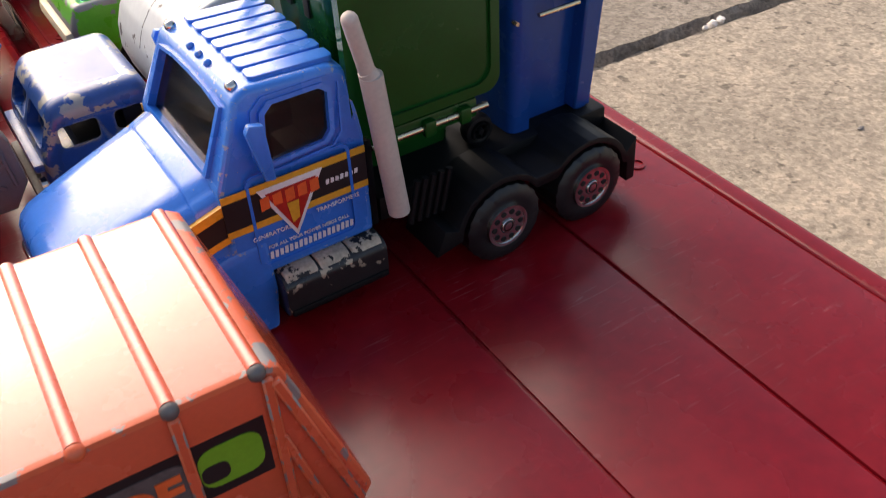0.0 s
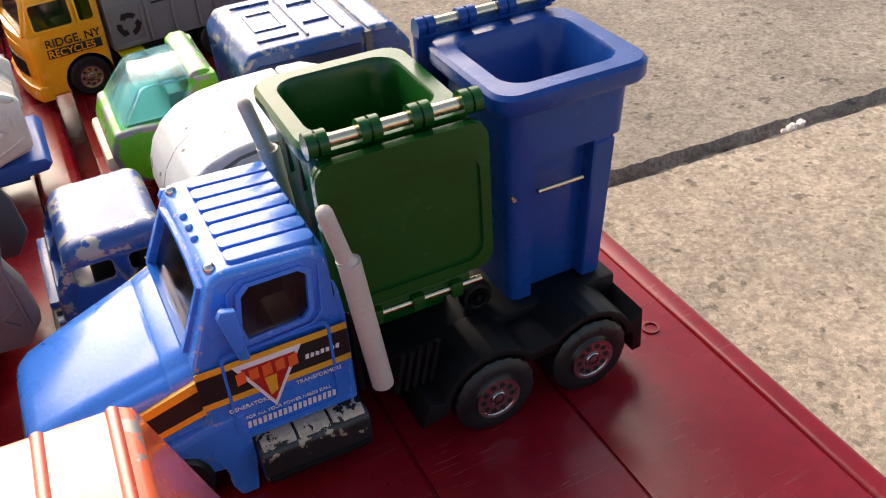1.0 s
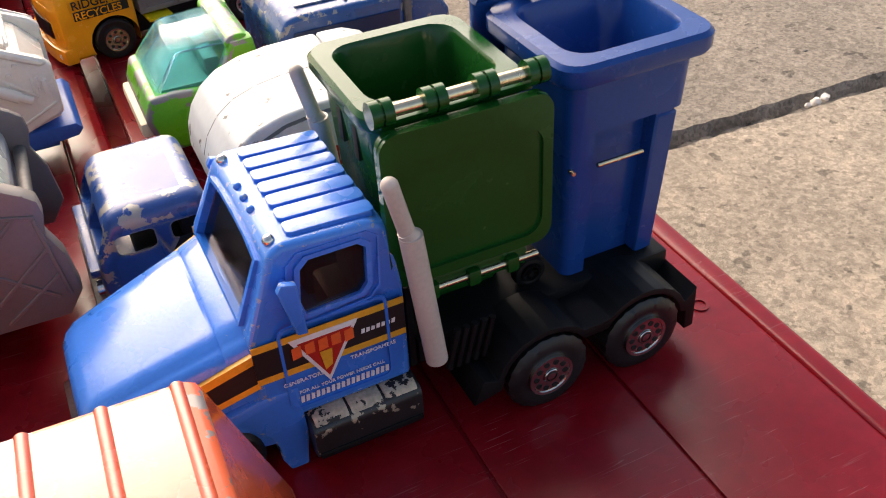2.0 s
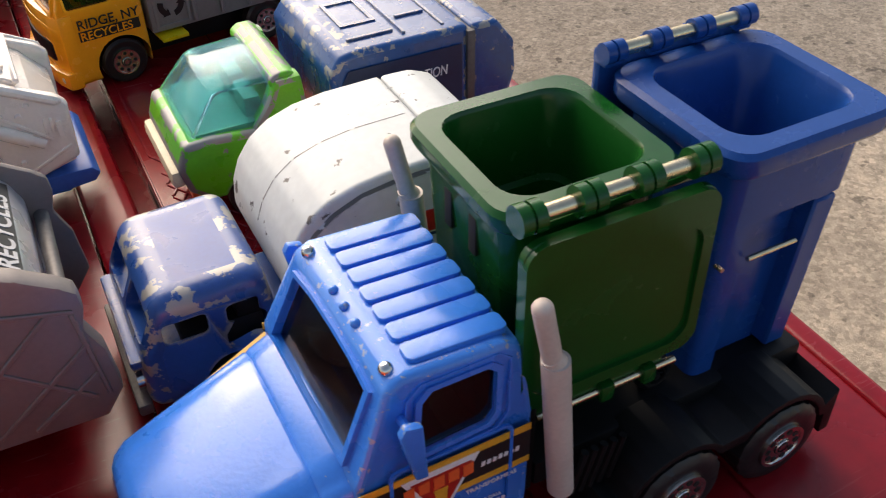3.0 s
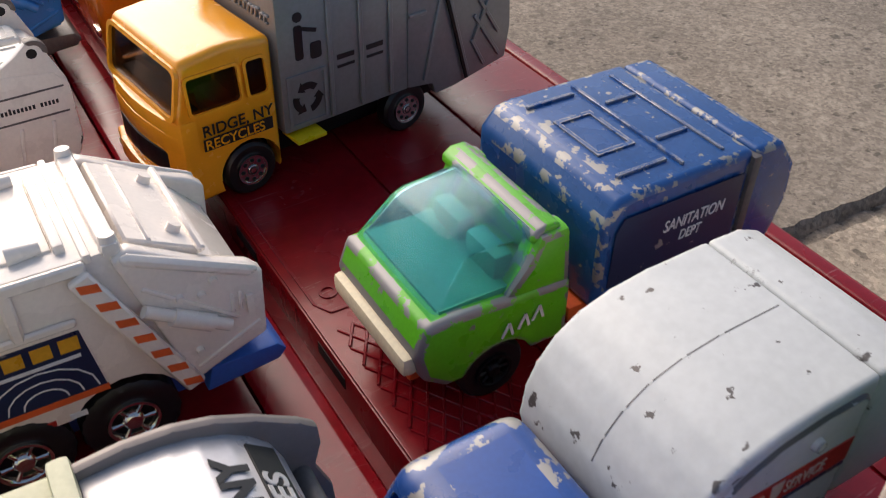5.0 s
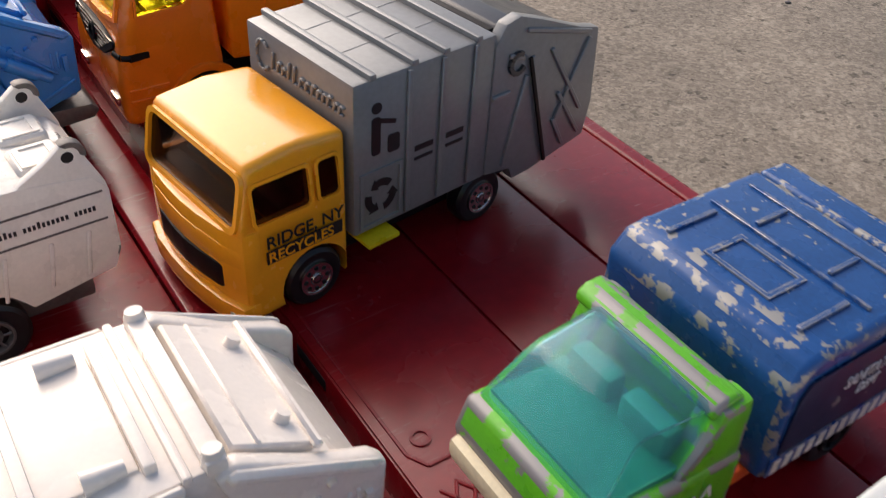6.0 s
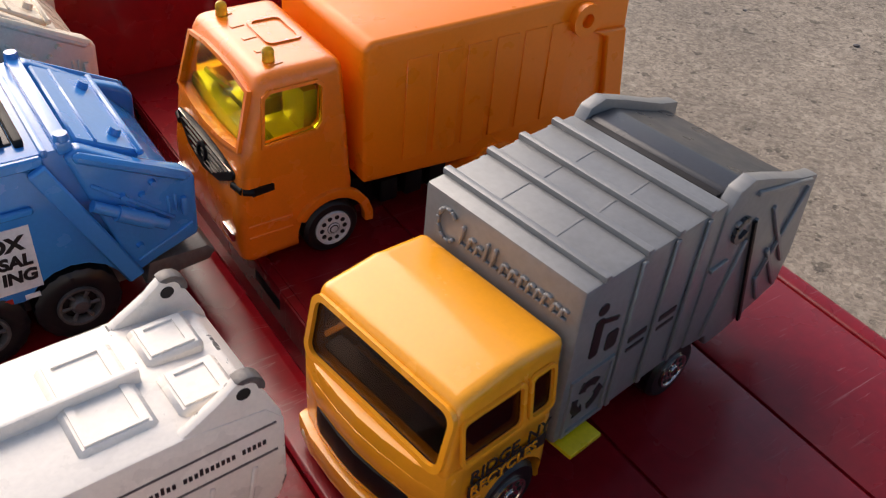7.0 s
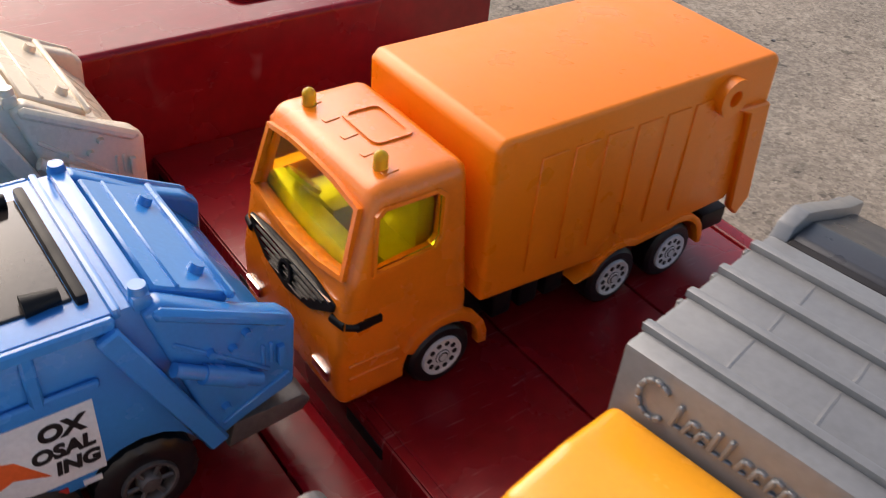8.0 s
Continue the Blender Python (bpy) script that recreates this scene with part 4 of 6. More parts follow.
def cleansing_truck():
    t = thing("toy_truck", "chipped blue toy truck with a pale grey domed body", "toy truck", 0, 13.45, 0, 0, ROW)
    part("chassis", box(bm_new(), 0.4, 5.4, -0.8, 0.8, 0.35, 0.9, 0.06), NAVY, t)
    tap = lambda x, z: 1.0 if z < 1.3 else 1.0 - (z - 1.3) * 0.14
    side = [(0.12, 0.35), (2.02, 0.38), (2.05, 1.3), (1.96, 2.12), (0.5, 2.1), (0.16, 1.3)]
    cab = part("cab", prism(bm_new(), side, -1.2, 1.2, "y", 0.3, 6, tap), NAVY, t, "chipped royal blue cab", edge=NAVY_EDGE)
    carve(cab, [rod(bm_new(), (1.35, -1.5, 0.45), (1.35, 1.5, 0.45), 0.5, seg=28), prism(bm_new(), [(0.42, 0.9), (1.9, 1.05), (1.88, 1.9), (0.66, 1.88), (0.42, 1.4)], -1.06, 1.06, "y", shrink=tap)])
    # added black filler in a seat's shape, painting the cab room's shade
    part("seat", box(box(bm_new(), 0.75, 1.86, -0.98, 0.98, 0.88, 1.36, 0.08), 1.5, 1.86, -0.96, 0.96, 1.3, 1.8, 0.08), BLACK, cab)
    for s in (-1, 1):
        P = plane((0, s * 1.2, 1.3), (1, 0, 0) if s < 0 else (-1, 0, 0), (0, -s * 0.16, 1))
        k = 1 if s < 0 else -1
        for a0, a1, b0, b1 in ((0.5, 1.1, 0.08, 0.45), (1.35, 1.8, 0.12, 0.45)):
            q = soft_rect(min(k * a0, k * a1), max(k * a0, k * a1), b0, b1, 0.08)
            carve(cab, [plate(bm_new(), P, q, -0.35, 0.2)])
    F = plane((0.28, 0, 1.5), (0, -1, 0), (0.22, 0, 0.65))
    for s in (-1, 1):
        carve(cab, [plate(bm_new(), F, soft_rect(min(s * 0.06, s * 0.95), max(s * 0.06, s * 0.95), -0.12, 0.36, 0.1), -0.4, 0.3)])
        part("headlamp", rod(bm_new(), (0.05, s * 0.85, 0.75), (0.18, s * 0.85, 0.75), 0.14, seg=16), CHROME, cab)
    part("front_trim", box(bm_new(), 0.02, 0.2, -1.0, 1.0, 1.05, 1.2, 0.05), NAVY, cab)
    part("bumper", box(bm_new(), -0.05, 0.15, -1.15, 1.15, 0.35, 0.55, 0.05), GUNMETAL, t)
    # container: rounded in front, flat sides
    hump = [(2.32, 1.15), (2.2, 1.6), (2.24, 2.0), (2.36, 2.32), (2.58, 2.62), (2.88, 2.84), (3.3, 2.98), (3.8, 3.05), (4.705, 3.07), (4.705, 1.15)]
    dome = part("container", prism(bm_new(), hump, -1.1, 1.32, "y", 0.08, 3), DOME, t, "pale grey chipped domed container", edge=DOME)
    part("tailgate", prism(bm_new(), [(4.72, 1.15), (4.72, 3.07), (5.2, 3.06), (5.55, 2.92), (5.78, 2.6), (5.88, 2.1), (5.8, 1.15)], -1.1, 1.32, "y", 0.08, 3), DOME, t)
    for (xa, za), (xb, zb) in zip(hump[2:8], hump[3:9]):
        RUN = plane((xa, 0.12, za), (xb - xa, 0, zb - za), (0, 1, 0))
        span = math.hypot(xb - xa, zb - za)
        part("mould_line", bar(bm_new(), RUN, (0.0, 0.0), (span * 0.86, 0.004), 0.012, -0.05, 0.004), GUNMETAL, dome)
    for s in (-1, 1):
        P = plane((0, -1.11 if s < 0 else 1.31, 0), (1, 0, 0) if s < 0 else (-1, 0, 0), (0, 0, 1))
        k = 1 if s < 0 else -1
        fpts = [(k * a, b) for a, b in [(2.38, 1.2), (4.62, 1.2), (4.62, 2.84)] + [(4.5, 2.95), (3.9, 2.94), (3.35, 2.86), (2.92, 2.68), (2.6, 2.42), (2.4, 2.05), (2.36, 1.6)]]
        part("side_panel", plate(bm_new(), P, fpts, -0.2, 0.03, 0.05), DOME, dome, "flat chipped side panel", edge=DOME_EDGE)
        part("red_band", plate(bm_new(), P, [(k * 2.42, 1.92), (k * 4.58, 1.92), (k * 4.58, 2.28), (k * 2.42, 2.28)], 0.03, 0.042), RED_INK, dome)
        part("blue_line", plate(bm_new(), P, [(k * 2.42, 1.84), (k * 4.58, 1.84), (k * 4.58, 1.885), (k * 2.42, 1.885)], 0.03, 0.042), DECAL, dome)
        part("rivet", rod(bm_new(), tuple(P(k * 3.9, 2.58, -0.05)), tuple(P(k * 3.9, 2.58, 0.1)), 0.1, 0.07, seg=16), DOME, dome)
        if s < 0:
            letters("lettering", "CLEANSING", 0.26, P, 2.46, 2.01, PALE, dome, h=0.045, stretch=0.62)
            letters("lettering", "SERVICE", 0.26, P, 3.62, 2.01, PALE, dome, h=0.045, stretch=0.62)
            part("shield", plate(bm_new(), P, [(3.4, 2.25), (3.58, 2.25), (3.56, 2.05), (3.49, 1.96), (3.42, 2.05)], 0.042, 0.05), PALE, dome)
    wheels(t, (1.35, 4.4), 1.2, 0.42, 0.42, TYRE, BLACK, width=0.35)
    return t


def sanitation_truck():
    t = thing("toy_truck", "lime green toy truck with a scratched blue box body", "toy truck", 0, 17.5, 0, 0, ROW)
    part("chassis", box(bm_new(), 1.9, 7.6, -0.8, 0.8, 0.4, 1.0, 0.06), ORANGE_INK, t)
    low = part("cab_base", prism(bm_new(), [(1.8, 0.95), (2.15, 0.68), (4.08, 0.72), (4.05, 1.72), (2.3, 1.86), (1.84, 1.84), (1.68, 1.4)], -1.34, 0.84, "y", 0.11, 3), LIME, t, "lime green chipped cab", edge=LIME_EDGE)
    carve(low, [rod(bm_new(), (2.95, -1.6, 0.5), (2.95, 1.2, 0.5), 0.6, seg=28)])
    for s in (-1, 1):
        part("side_pillar", prism(bm_new(), [(2.95, 1.7), (4.05, 1.62), (3.95, 2.6), (3.5, 2.58), (3.35, 2.2)], s * 0.93 - 0.37, s * 0.93 + 0.0, "y", 0.1), LIME, t, edge=LIME_EDGE)
    part("roof_hoop", prism(bm_new(), [(3.42, 2.42), (3.42, 2.56), (3.56, 2.66), (3.8, 2.66), (3.96, 2.5), (4.0, 1.7), (3.8, 1.7), (3.75, 2.4)], -1.22, 0.98, "y", 0.1, 3), LIME, t, edge=LIME_EDGE)
    # teal canopy: a thin faceted shell
    def shell(grow):
        secs = []
        for x, zt, hb, ht in ((1.96, 1.86, 0.98, 0.97), (1.99, 1.93, 0.99, 0.96), (2.42, 2.47, 1.0, 0.83), (2.49, 2.54, 1.0, 0.81), (2.6, 2.58, 1.0, 0.81), (3.46, 2.6, 1.02, 0.88)):
            ring = [(x, -hb, 1.74), (x, -ht - 0.02, zt - 0.05), (x, -ht + 0.06, zt), (x, 0, zt + 0.02), (x, ht - 0.06, zt), (x, ht + 0.02, zt - 0.05), (x, hb, 1.74)]
            secs.append([(p + (0.06 if grow else 0.0), q * (0.94 if grow else 1.0) - 0.24, r - (0.06 if grow else 0.0)) for p, q, r in ring])
        return loft(bm_new(), secs)
    canopy = pane("canopy", shell(0), TEAL, t, "scuffed teal clear plastic windscreen")
    carve(canopy, [shell(1)])
    part("cab_floor", box(bm_new(), 2.1, 3.4, -1.17, 0.69, 1.8, 1.9, 0.02), SEAT, t)
    seat = bm_new()
    box(seat, 3.0, 3.3, -1.0, -0.32, 1.75, 2.25, 0.08)
    box(seat, 3.0, 3.3, -0.15, 0.52, 1.75, 2.25, 0.08)
    part("seat", seat, SEAT, t)
    part("bumper", box(bm_new(), 1.56, 1.82, -1.24, 0.74, 1.04, 1.36, 0.1), CREAM, t, "cream painted front bumper")
    S = plane((0, -1.37, 0), (1, 0, 0), (0, 0, 1))
    for a, b in ((2.95, 1.2), (3.2, 1.25), (3.42, 1.3)):
        bm = bm_new()
        bar(bm, S, (a, b), (a + 0.1, b + 0.22), 0.04, 0, 0.012)
        bar(bm, S, (a + 0.1, b + 0.22), (a + 0.17, b), 0.04, 0, 0.012)
        part("lettering_bar", bm, WHITE_INK, low)
    # box
    prof = [(4.42, 1.0), (4.4, 2.45), (4.62, 2.76), (4.9, 2.8), (7.02, 2.8), (7.02, 1.0)]
    tapb = lambda x, z: 1.0 if z < 2.4 else 1.0 - (z - 2.4) * 0.06
    body = part("box_body", prism(bm_new(), prof, -1.42, 1.5, "y", 0.11, 3, tapb), BOX, t, "scratched metallic blue box body", edge=BOX_EDGE)
    part("tailgate", prism(bm_new(), [(7.08, 1.0), (7.06, 2.78), (7.6, 2.76), (7.95, 2.3), (8.0, 1.7), (7.8, 1.0)], -1.42, 1.5, "y", 0.1, 3, tapb), BOX, t, edge=BOX_EDGE)
    part("seam_post", box(bm_new(), 6.96, 7.12, -1.46, 1.54, 1.0, 2.72, 0.04), GUNMETAL, t)
    TOP = plane((0, 0.04, 2.8), (1, 0, 0), (0, 1, 0))
    for y in (-1.0, 1.0):
        bm = bm_new()
        bar(bm, TOP, (4.9, y), (5.75, y), 0.07, -0.02, 0.045, 0.01)
        bar(bm, TOP, (6.0, y * 0.55), (6.55, y * 0.55), 0.07, -0.02, 0.045, 0.01)
        part("roof_rib", bm, BOX, body)
    part("roof_rib", bar(bm_new(), TOP, (5.88, -1.2), (5.88, 1.2), 0.06, -0.02, 0.045, 0.01), BOX, body)
    part("roof_rib", bar(bm_new(), TOP, (6.62, -1.2), (6.62, 1.2), 0.06, -0.02, 0.03, 0.01), BOX, body)
    part("roof_hatch", hoop(bm_new(), TOP, [(5.0, -0.5), (5.66, -0.5), (5.66, 0.5), (5.0, 0.5)], [(5.07, -0.42), (5.59, -0.42), (5.59, 0.42), (5.07, 0.42)], -0.02, 0.03), BOX, body)
    B = plane((0, -1.425, 0), (1, 0, 0), (0, 0, 1))
    part("label_panel", plate(bm_new(), B, [(4.6, 1.38), (6.86, 1.38), (6.86, 2.5), (4.72, 2.5), (4.6, 2.3)], 0, 0.012), DECAL, body)
    letters("lettering", "SANITATION", 0.27, B, 5.45, 2.0, WHITE_INK, body, h=0.02, slant=0.15, stretch=0.7)
    letters("lettering", "DEPT", 0.24, B, 5.78, 1.76, WHITE_INK, body, h=0.02, slant=0.15, stretch=0.7)
    part("lower_rail", plate(bm_new(), B, [(4.5, 1.05), (6.9, 1.05), (6.9, 1.34), (4.5, 1.34)], 0, 0.02), NAVY, body)
    for i in range(11):
        a = 4.56 + i * 0.205
        part("white_block", plate(bm_new(), B, [(a, 1.07), (a + 0.12, 1.07), (a + 0.13, 1.3), (a + 0.01, 1.3)], 0.02, 0.03), WHITE_WORN, body)
    wheels(t, (2.95, 6.3), 1.25, 0.5, 0.5, TYRE, BLACK, width=0.35)
    part("undertray", box(bm_new(), 4.2, 7.4, -1.2, 1.25, 0.75, 1.0, 0.04), ORANGE_INK, t)
    return t


def recycles(parent, at, a, b, size, fg, bg):
    """The two-line town mark: dark words, and light words on a dark bar."""
    letters("lettering", "RIDGE, NY", size, at, a, b + size * 0.95, fg, parent, stretch=0.98, weight=0.012 * size)
    part("lettering_field", plate(bm_new(), at, [(a, b), (a + size * 4.55, b), (a + size * 4.55, b + size * 0.78), (a, b + size * 0.78)], 0, 0.012), fg, parent)
    letters("lettering", "RECYCLES", size * 0.86, at, a + size * 0.06, b + size * 0.1, bg, parent, h=0.02, stretch=1.0, weight=0.008 * size)


def yellow_truck():
    t = thing("toy_truck", "amber yellow toy refuse truck with a grey body", "toy truck", 0.62, 23.44, 0, 8.5, ROW)
    part("chassis", box(bm_new(), 0.3, 6.0, -0.8, 0.8, 0.3, 0.75, 0.05), BLACK, t)
    tap = lambda x, z: 1.0 if z < 1.85 else 1.0 - (z - 1.85) * 0.09
    side = [(0.02, 0.22), (1.8, 0.3), (1.85, 2.8), (1.0, 2.89), (0.2, 2.8), (0.0, 1.9)]
    cab = part("cab", prism(bm_new(), side, -1.33, 1.33, "y", 0.15, 5, tap), YELLOW, t)
    carve(cab, [rod(bm_new(), (1.19, -1.6, 0.5), (1.19, 1.6, 0.5), 0.6, seg=28), prism(bm_new(), [(0.2, 1.4), (1.7, 1.4), (1.7, 2.66), (0.36, 2.66)], -1.2, 1.2, "y", shrink=tap)])
    for y in (-0.6, 0.6):
        part("seat", box(box(bm_new(), 0.8, 1.4, y - 0.4, y + 0.4, 1.38, 1.8, 0.1), 1.2, 1.5, y - 0.38, y + 0.38, 1.7, 2.45, 0.1), CABIN, cab)
    part("dashboard", box(bm_new(), 0.18, 0.5, -1.15, 1.15, 1.4, 1.85, 0.06), CABIN, cab)
    part("steering_wheel", rod(bm_new(), (0.6, 0.6, 1.95), (0.64, 0.6, 2.0), 0.26, seg=20), CABIN, cab)
    bulge = [(0.0, -1.3), (-0.12, -0.9), (-0.18, -0.4), (-0.2, 0), (-0.18, 0.4), (-0.12, 0.9), (0.0, 1.3), (0.3, 1.3), (0.3, -1.3)]
    part("bumper", prism(bm_new(), [(x - 0.08, y * 1.04) for x, y in bulge], 0.2, 0.58, "z", 0.06), YELLOW, t)
    part("front_panel", prism(bm_new(), [(x + 0.02, y) for x, y in bulge], 0.56, 1.8, "z", 0.05), YELLOW, t)
    gb = [(x - 0.02, y * 0.86) for x, y in bulge]
    part("grille", prism(bm_new(), gb, 0.72, 1.16, "z", 0.04), BLACK, t)
    part("front_panel", prism(bm_new(), [(x + 0.0, y * 0.97) for x, y in bulge], 1.2, 1.55, "z", 0.06), YELLOW, t)
    for s in (-1, 1):
        part("headlamp", box(bm_new(), -0.16, 0.0, s * 1.08 - 0.1, s * 1.08 + 0.1, 0.32, 0.46, 0.04), CREAM, t)
    F = plane((0.0, 0, 1.88), (0, -1, 0), (0.16, 0, 0.8))
    ws = soft_rect(-1.16, 1.16, -0.02, 0.76, 0.14)
    carve(cab, [plate(bm_new(), F, ws, -0.45, 0.3)])
    pane("windscreen", plate(bm_new(), F, ws, -0.06, -0.02), SMOKED, cab, "smoked clear windscreen")
    part("windscreen_frame", hoop(bm_new(), F, soft_rect(-1.24, 1.24, -0.1, 0.84, 0.18), ws, -0.03, 0.04), YELLOW, cab)
    for s in (-1, 1):
        P = plane((0, s * 1.33, 1.85), (1, 0, 0) if s < 0 else (-1, 0, 0), (0, -s * 0.12, 1))
        k = 1 if s < 0 else -1
        for a0, a1 in ((0.24, 1.14), (1.3, 1.64)):
            q = soft_rect(min(k * a0, k * a1), max(k * a0, k * a1), 0.06, 0.66, 0.07)
            carve(cab, [plate(bm_new(), P, q, -0.35, 0.2)])
            pane("side_window", plate(bm_new(), P, q, -0.07, -0.03), SMOKED, cab, "smoked clear side window")
            part("window_frame", hoop(bm_new(), P, soft_rect(min(k * a0, k * a1) - 0.05, max(k * a0, k * a1) + 0.05, 0.01, 0.71, 0.1), q, -0.01, 0.03), YELLOW, cab)
    D = plane((0, -1.335, 0), (1, 0, 0), (0, 0, 1))
    recycles(cab, D, 0.36, 1.2, 0.285, INK, YELLOW)
    part("side_tag", box(bm_new(), 2.0, 2.6, -1.55, -1.0, 0.78, 0.86, 0.02), TAGYELLOW, t, "bright yellow plastic base tag")
    # grey body
    body = part("refuse_body", box(bm_new(), 1.9, 4.64, -1.31, 1.31, 0.92, 3.48, 0.06), GREY, t)
    for x in (2.24, 3.0, 3.6, 4.25):
        bm = bm_new()
        box(bm, x - 0.06, x + 0.06, -1.33, 1.33, 3.46, 3.56, 0.03)
        part("roof_rib", bm, GREY, body)
    LID = plane((0, 0, 3.48), (1, 0, 0), (0, 1, 0))
    for y in (-0.42, 0.48):
        for x0, x1 in ((2.34, 2.92), (3.08, 3.52), (3.68, 4.18)):
            part("roof_seam", bar(bm_new(), LID, (x0, y), (x1, y + 0.04), 0.035, -0.01, 0.008, 0.005), GREY, body)
    S = plane((0, -1.31, 0), (1, 0, 0), (0, 0, 1))
    for s in (-1, 1):
        P = plane((0, s * 1.31, 0), (1, 0, 0) if s < 0 else (-1, 0, 0), (0, 0, 1))
        k = 1 if s < 0 else -1
        for x in (2.9, 3.55, 4.2):
            part("side_rib", bar(bm_new(), P, (k * x, 1.0), (k * x, 3.44), 0.09, 0, 0.05, 0.015), GREY, body)
        part("frame", hoop(bm_new(), P, [(k * 2.0, 1.0), (k * 2.8, 1.0), (k * 2.8, 2.0), (k * 2.0, 2.0)], [(k * 2.06, 1.06), (k * 2.74, 1.06), (k * 2.74, 1.94), (k * 2.06, 1.94)], 0, 0.035), GREY, body)
        hop = [(4.6, 0.95), (5.2, 0.85), (5.3, 0.6), (5.75, 0.62), (7.1, 0.85), (7.2, 1.5), (7.08, 2.95), (6.6, 3.08), (5.6, 3.48), (5.1, 3.66), (4.8, 3.6), (4.6, 3.3)]
        y0, y1 = sorted((s * 1.12, s * 1.34))
        part("hopper_side", prism(bm_new(), hop, y0, y1, "y", 0.04), GREY, t)
        H = plane((0, s * 1.34, 0), (1, 0, 0) if s < 0 else (-1, 0, 0), (0, 0, 1))
        ribs = [((4.9, 3.05), (5.25, 2.95)), ((5.25, 3.4), (6.85, 2.95)), ((5.45, 2.9), (6.1, 0.75)), ((5.9, 2.9), (6.85, 1.5)), ((6.85, 2.85), (6.2, 1.5)), ((6.2, 2.0), (6.9, 1.0)), ((6.15, 1.5), (6.5, 0.9)), ((4.6, 2.4), (5.0, 2.4)), ((4.98, 1.0), (5.35, 2.6))]
        for p, q in ribs:
            part("hopper_rib", bar(bm_new(), H, (k * p[0], p[1]), (k * q[0], q[1]), 0.08, -0.01, 0.05, 0.015), GREY, t)
        hook = bm_new()
        for i in range(9):
            a, b = radians(60 + 30 * i), radians(90 + 30 * i)
            bar(hook, H, (k * (5.1 + 0.17 * math.cos(a)), 2.88 + 0.17 * math.sin(a)), (k * (5.1 + 0.17 * math.cos(b)), 2.88 + 0.17 * math.sin(b)), 0.08, 0, 0.06)
        part("hopper_hook", hook, DARKGREY, t)
        part("hopper_strut", bar(bm_new(), H, (k * 5.35, 2.92), (k * 6.02, 0.75), 0.06, 0.04, 0.08), BLACK, t)
    part("hopper_back", prism(bm_new(), [(4.7, 0.95), (6.8, 0.95), (6.8, 2.9), (6.3, 3.06), (5.3, 3.46), (4.82, 3.5), (4.7, 3.4)], -1.12, 1.12, "y", 0.05), DARKGREY, t, "dark grey sloping hopper hood")
    # near-black filler painting the shade in the gap ahead of the hood
    part("hood_gap_shade", box(bm_new(), 4.63, 4.76, -1.1, 1.1, 3.3, 3.475, 0.02), HOLE_SHADE, t)
    for a, b, w, h in ((2.22, 2.25, 0.16, 0.62), (2.52, 2.2, 0.22, 0.3)):
        part("pictogram_bar", plate(bm_new(), S, soft_rect(a, a + w, b, b + h, 0.05), 0, 0.014), INK, body)
    part("pictogram_bar", plate(bm_new(), S, soft_rect(2.22, 2.4, 2.93, 3.1, 0.08), 0, 0.014), INK, body)
    part("pictogram_bar", bar(bm_new(), S, (2.3, 2.82), (2.66, 2.7), 0.07, 0, 0.014), INK, body)
    recycle_mark(body, S, 2.4, 1.5, 0.3, INK)
    for a in (3.05, 3.68):
        for b, w in ((2.02, 0.09), (1.86, 0.05)):
            part("dash_mark", plate(bm_new(), S, [(a, b), (a + 0.36, b), (a + 0.36, b + w), (a, b + w)], 0, 0.014), INK, body)
    # raised script along the front of the body
    N = plane((1.9, 0, 0), (0, -1, 0), (0, 0, 1))
    # a looped capital and a run of rounded strokes, as plain shapes
    script = bm_new()
    loop = [(-0.86 + 0.17 * math.cos(radians(40 + 31 * i)), 3.08 + 0.24 * math.sin(radians(40 + 31 * i))) for i in range(10)]
    for p, q in zip(loop, loop[1:]):
        bar(script, N, p, q, 0.055, -0.01, 0.05, 0.015)
    part("raised_letter", script, GREY, body)
    rs = random.Random(12)
    a = -0.62
    while a < 1.05:
        tall = rs.choice((0.16, 0.18, 0.2, 0.3))
        script = bm_new()
        bar(script, N, (a, 2.93), (a + 0.05, 2.93 + tall), 0.05, -0.01, 0.05, 0.015)
        if tall < 0.25:
            bar(script, N, (a + 0.05, 2.93 + tall), (a + 0.13, 2.93 + tall - 0.02), 0.045, -0.01, 0.045, 0.012)
        bar(script, N, (a, 2.94), (a + 0.1, 2.95), 0.04, -0.01, 0.04, 0.012)
        part("raised_letter", script, GREY, body)
        a += rs.uniform(0.12, 0.16)
    wheels(t, (1.19, 4.59), 1.3, 0.5, 0.5, TYRE, CHROME, width=0.35, rim=0.58, holes=8)
    return t


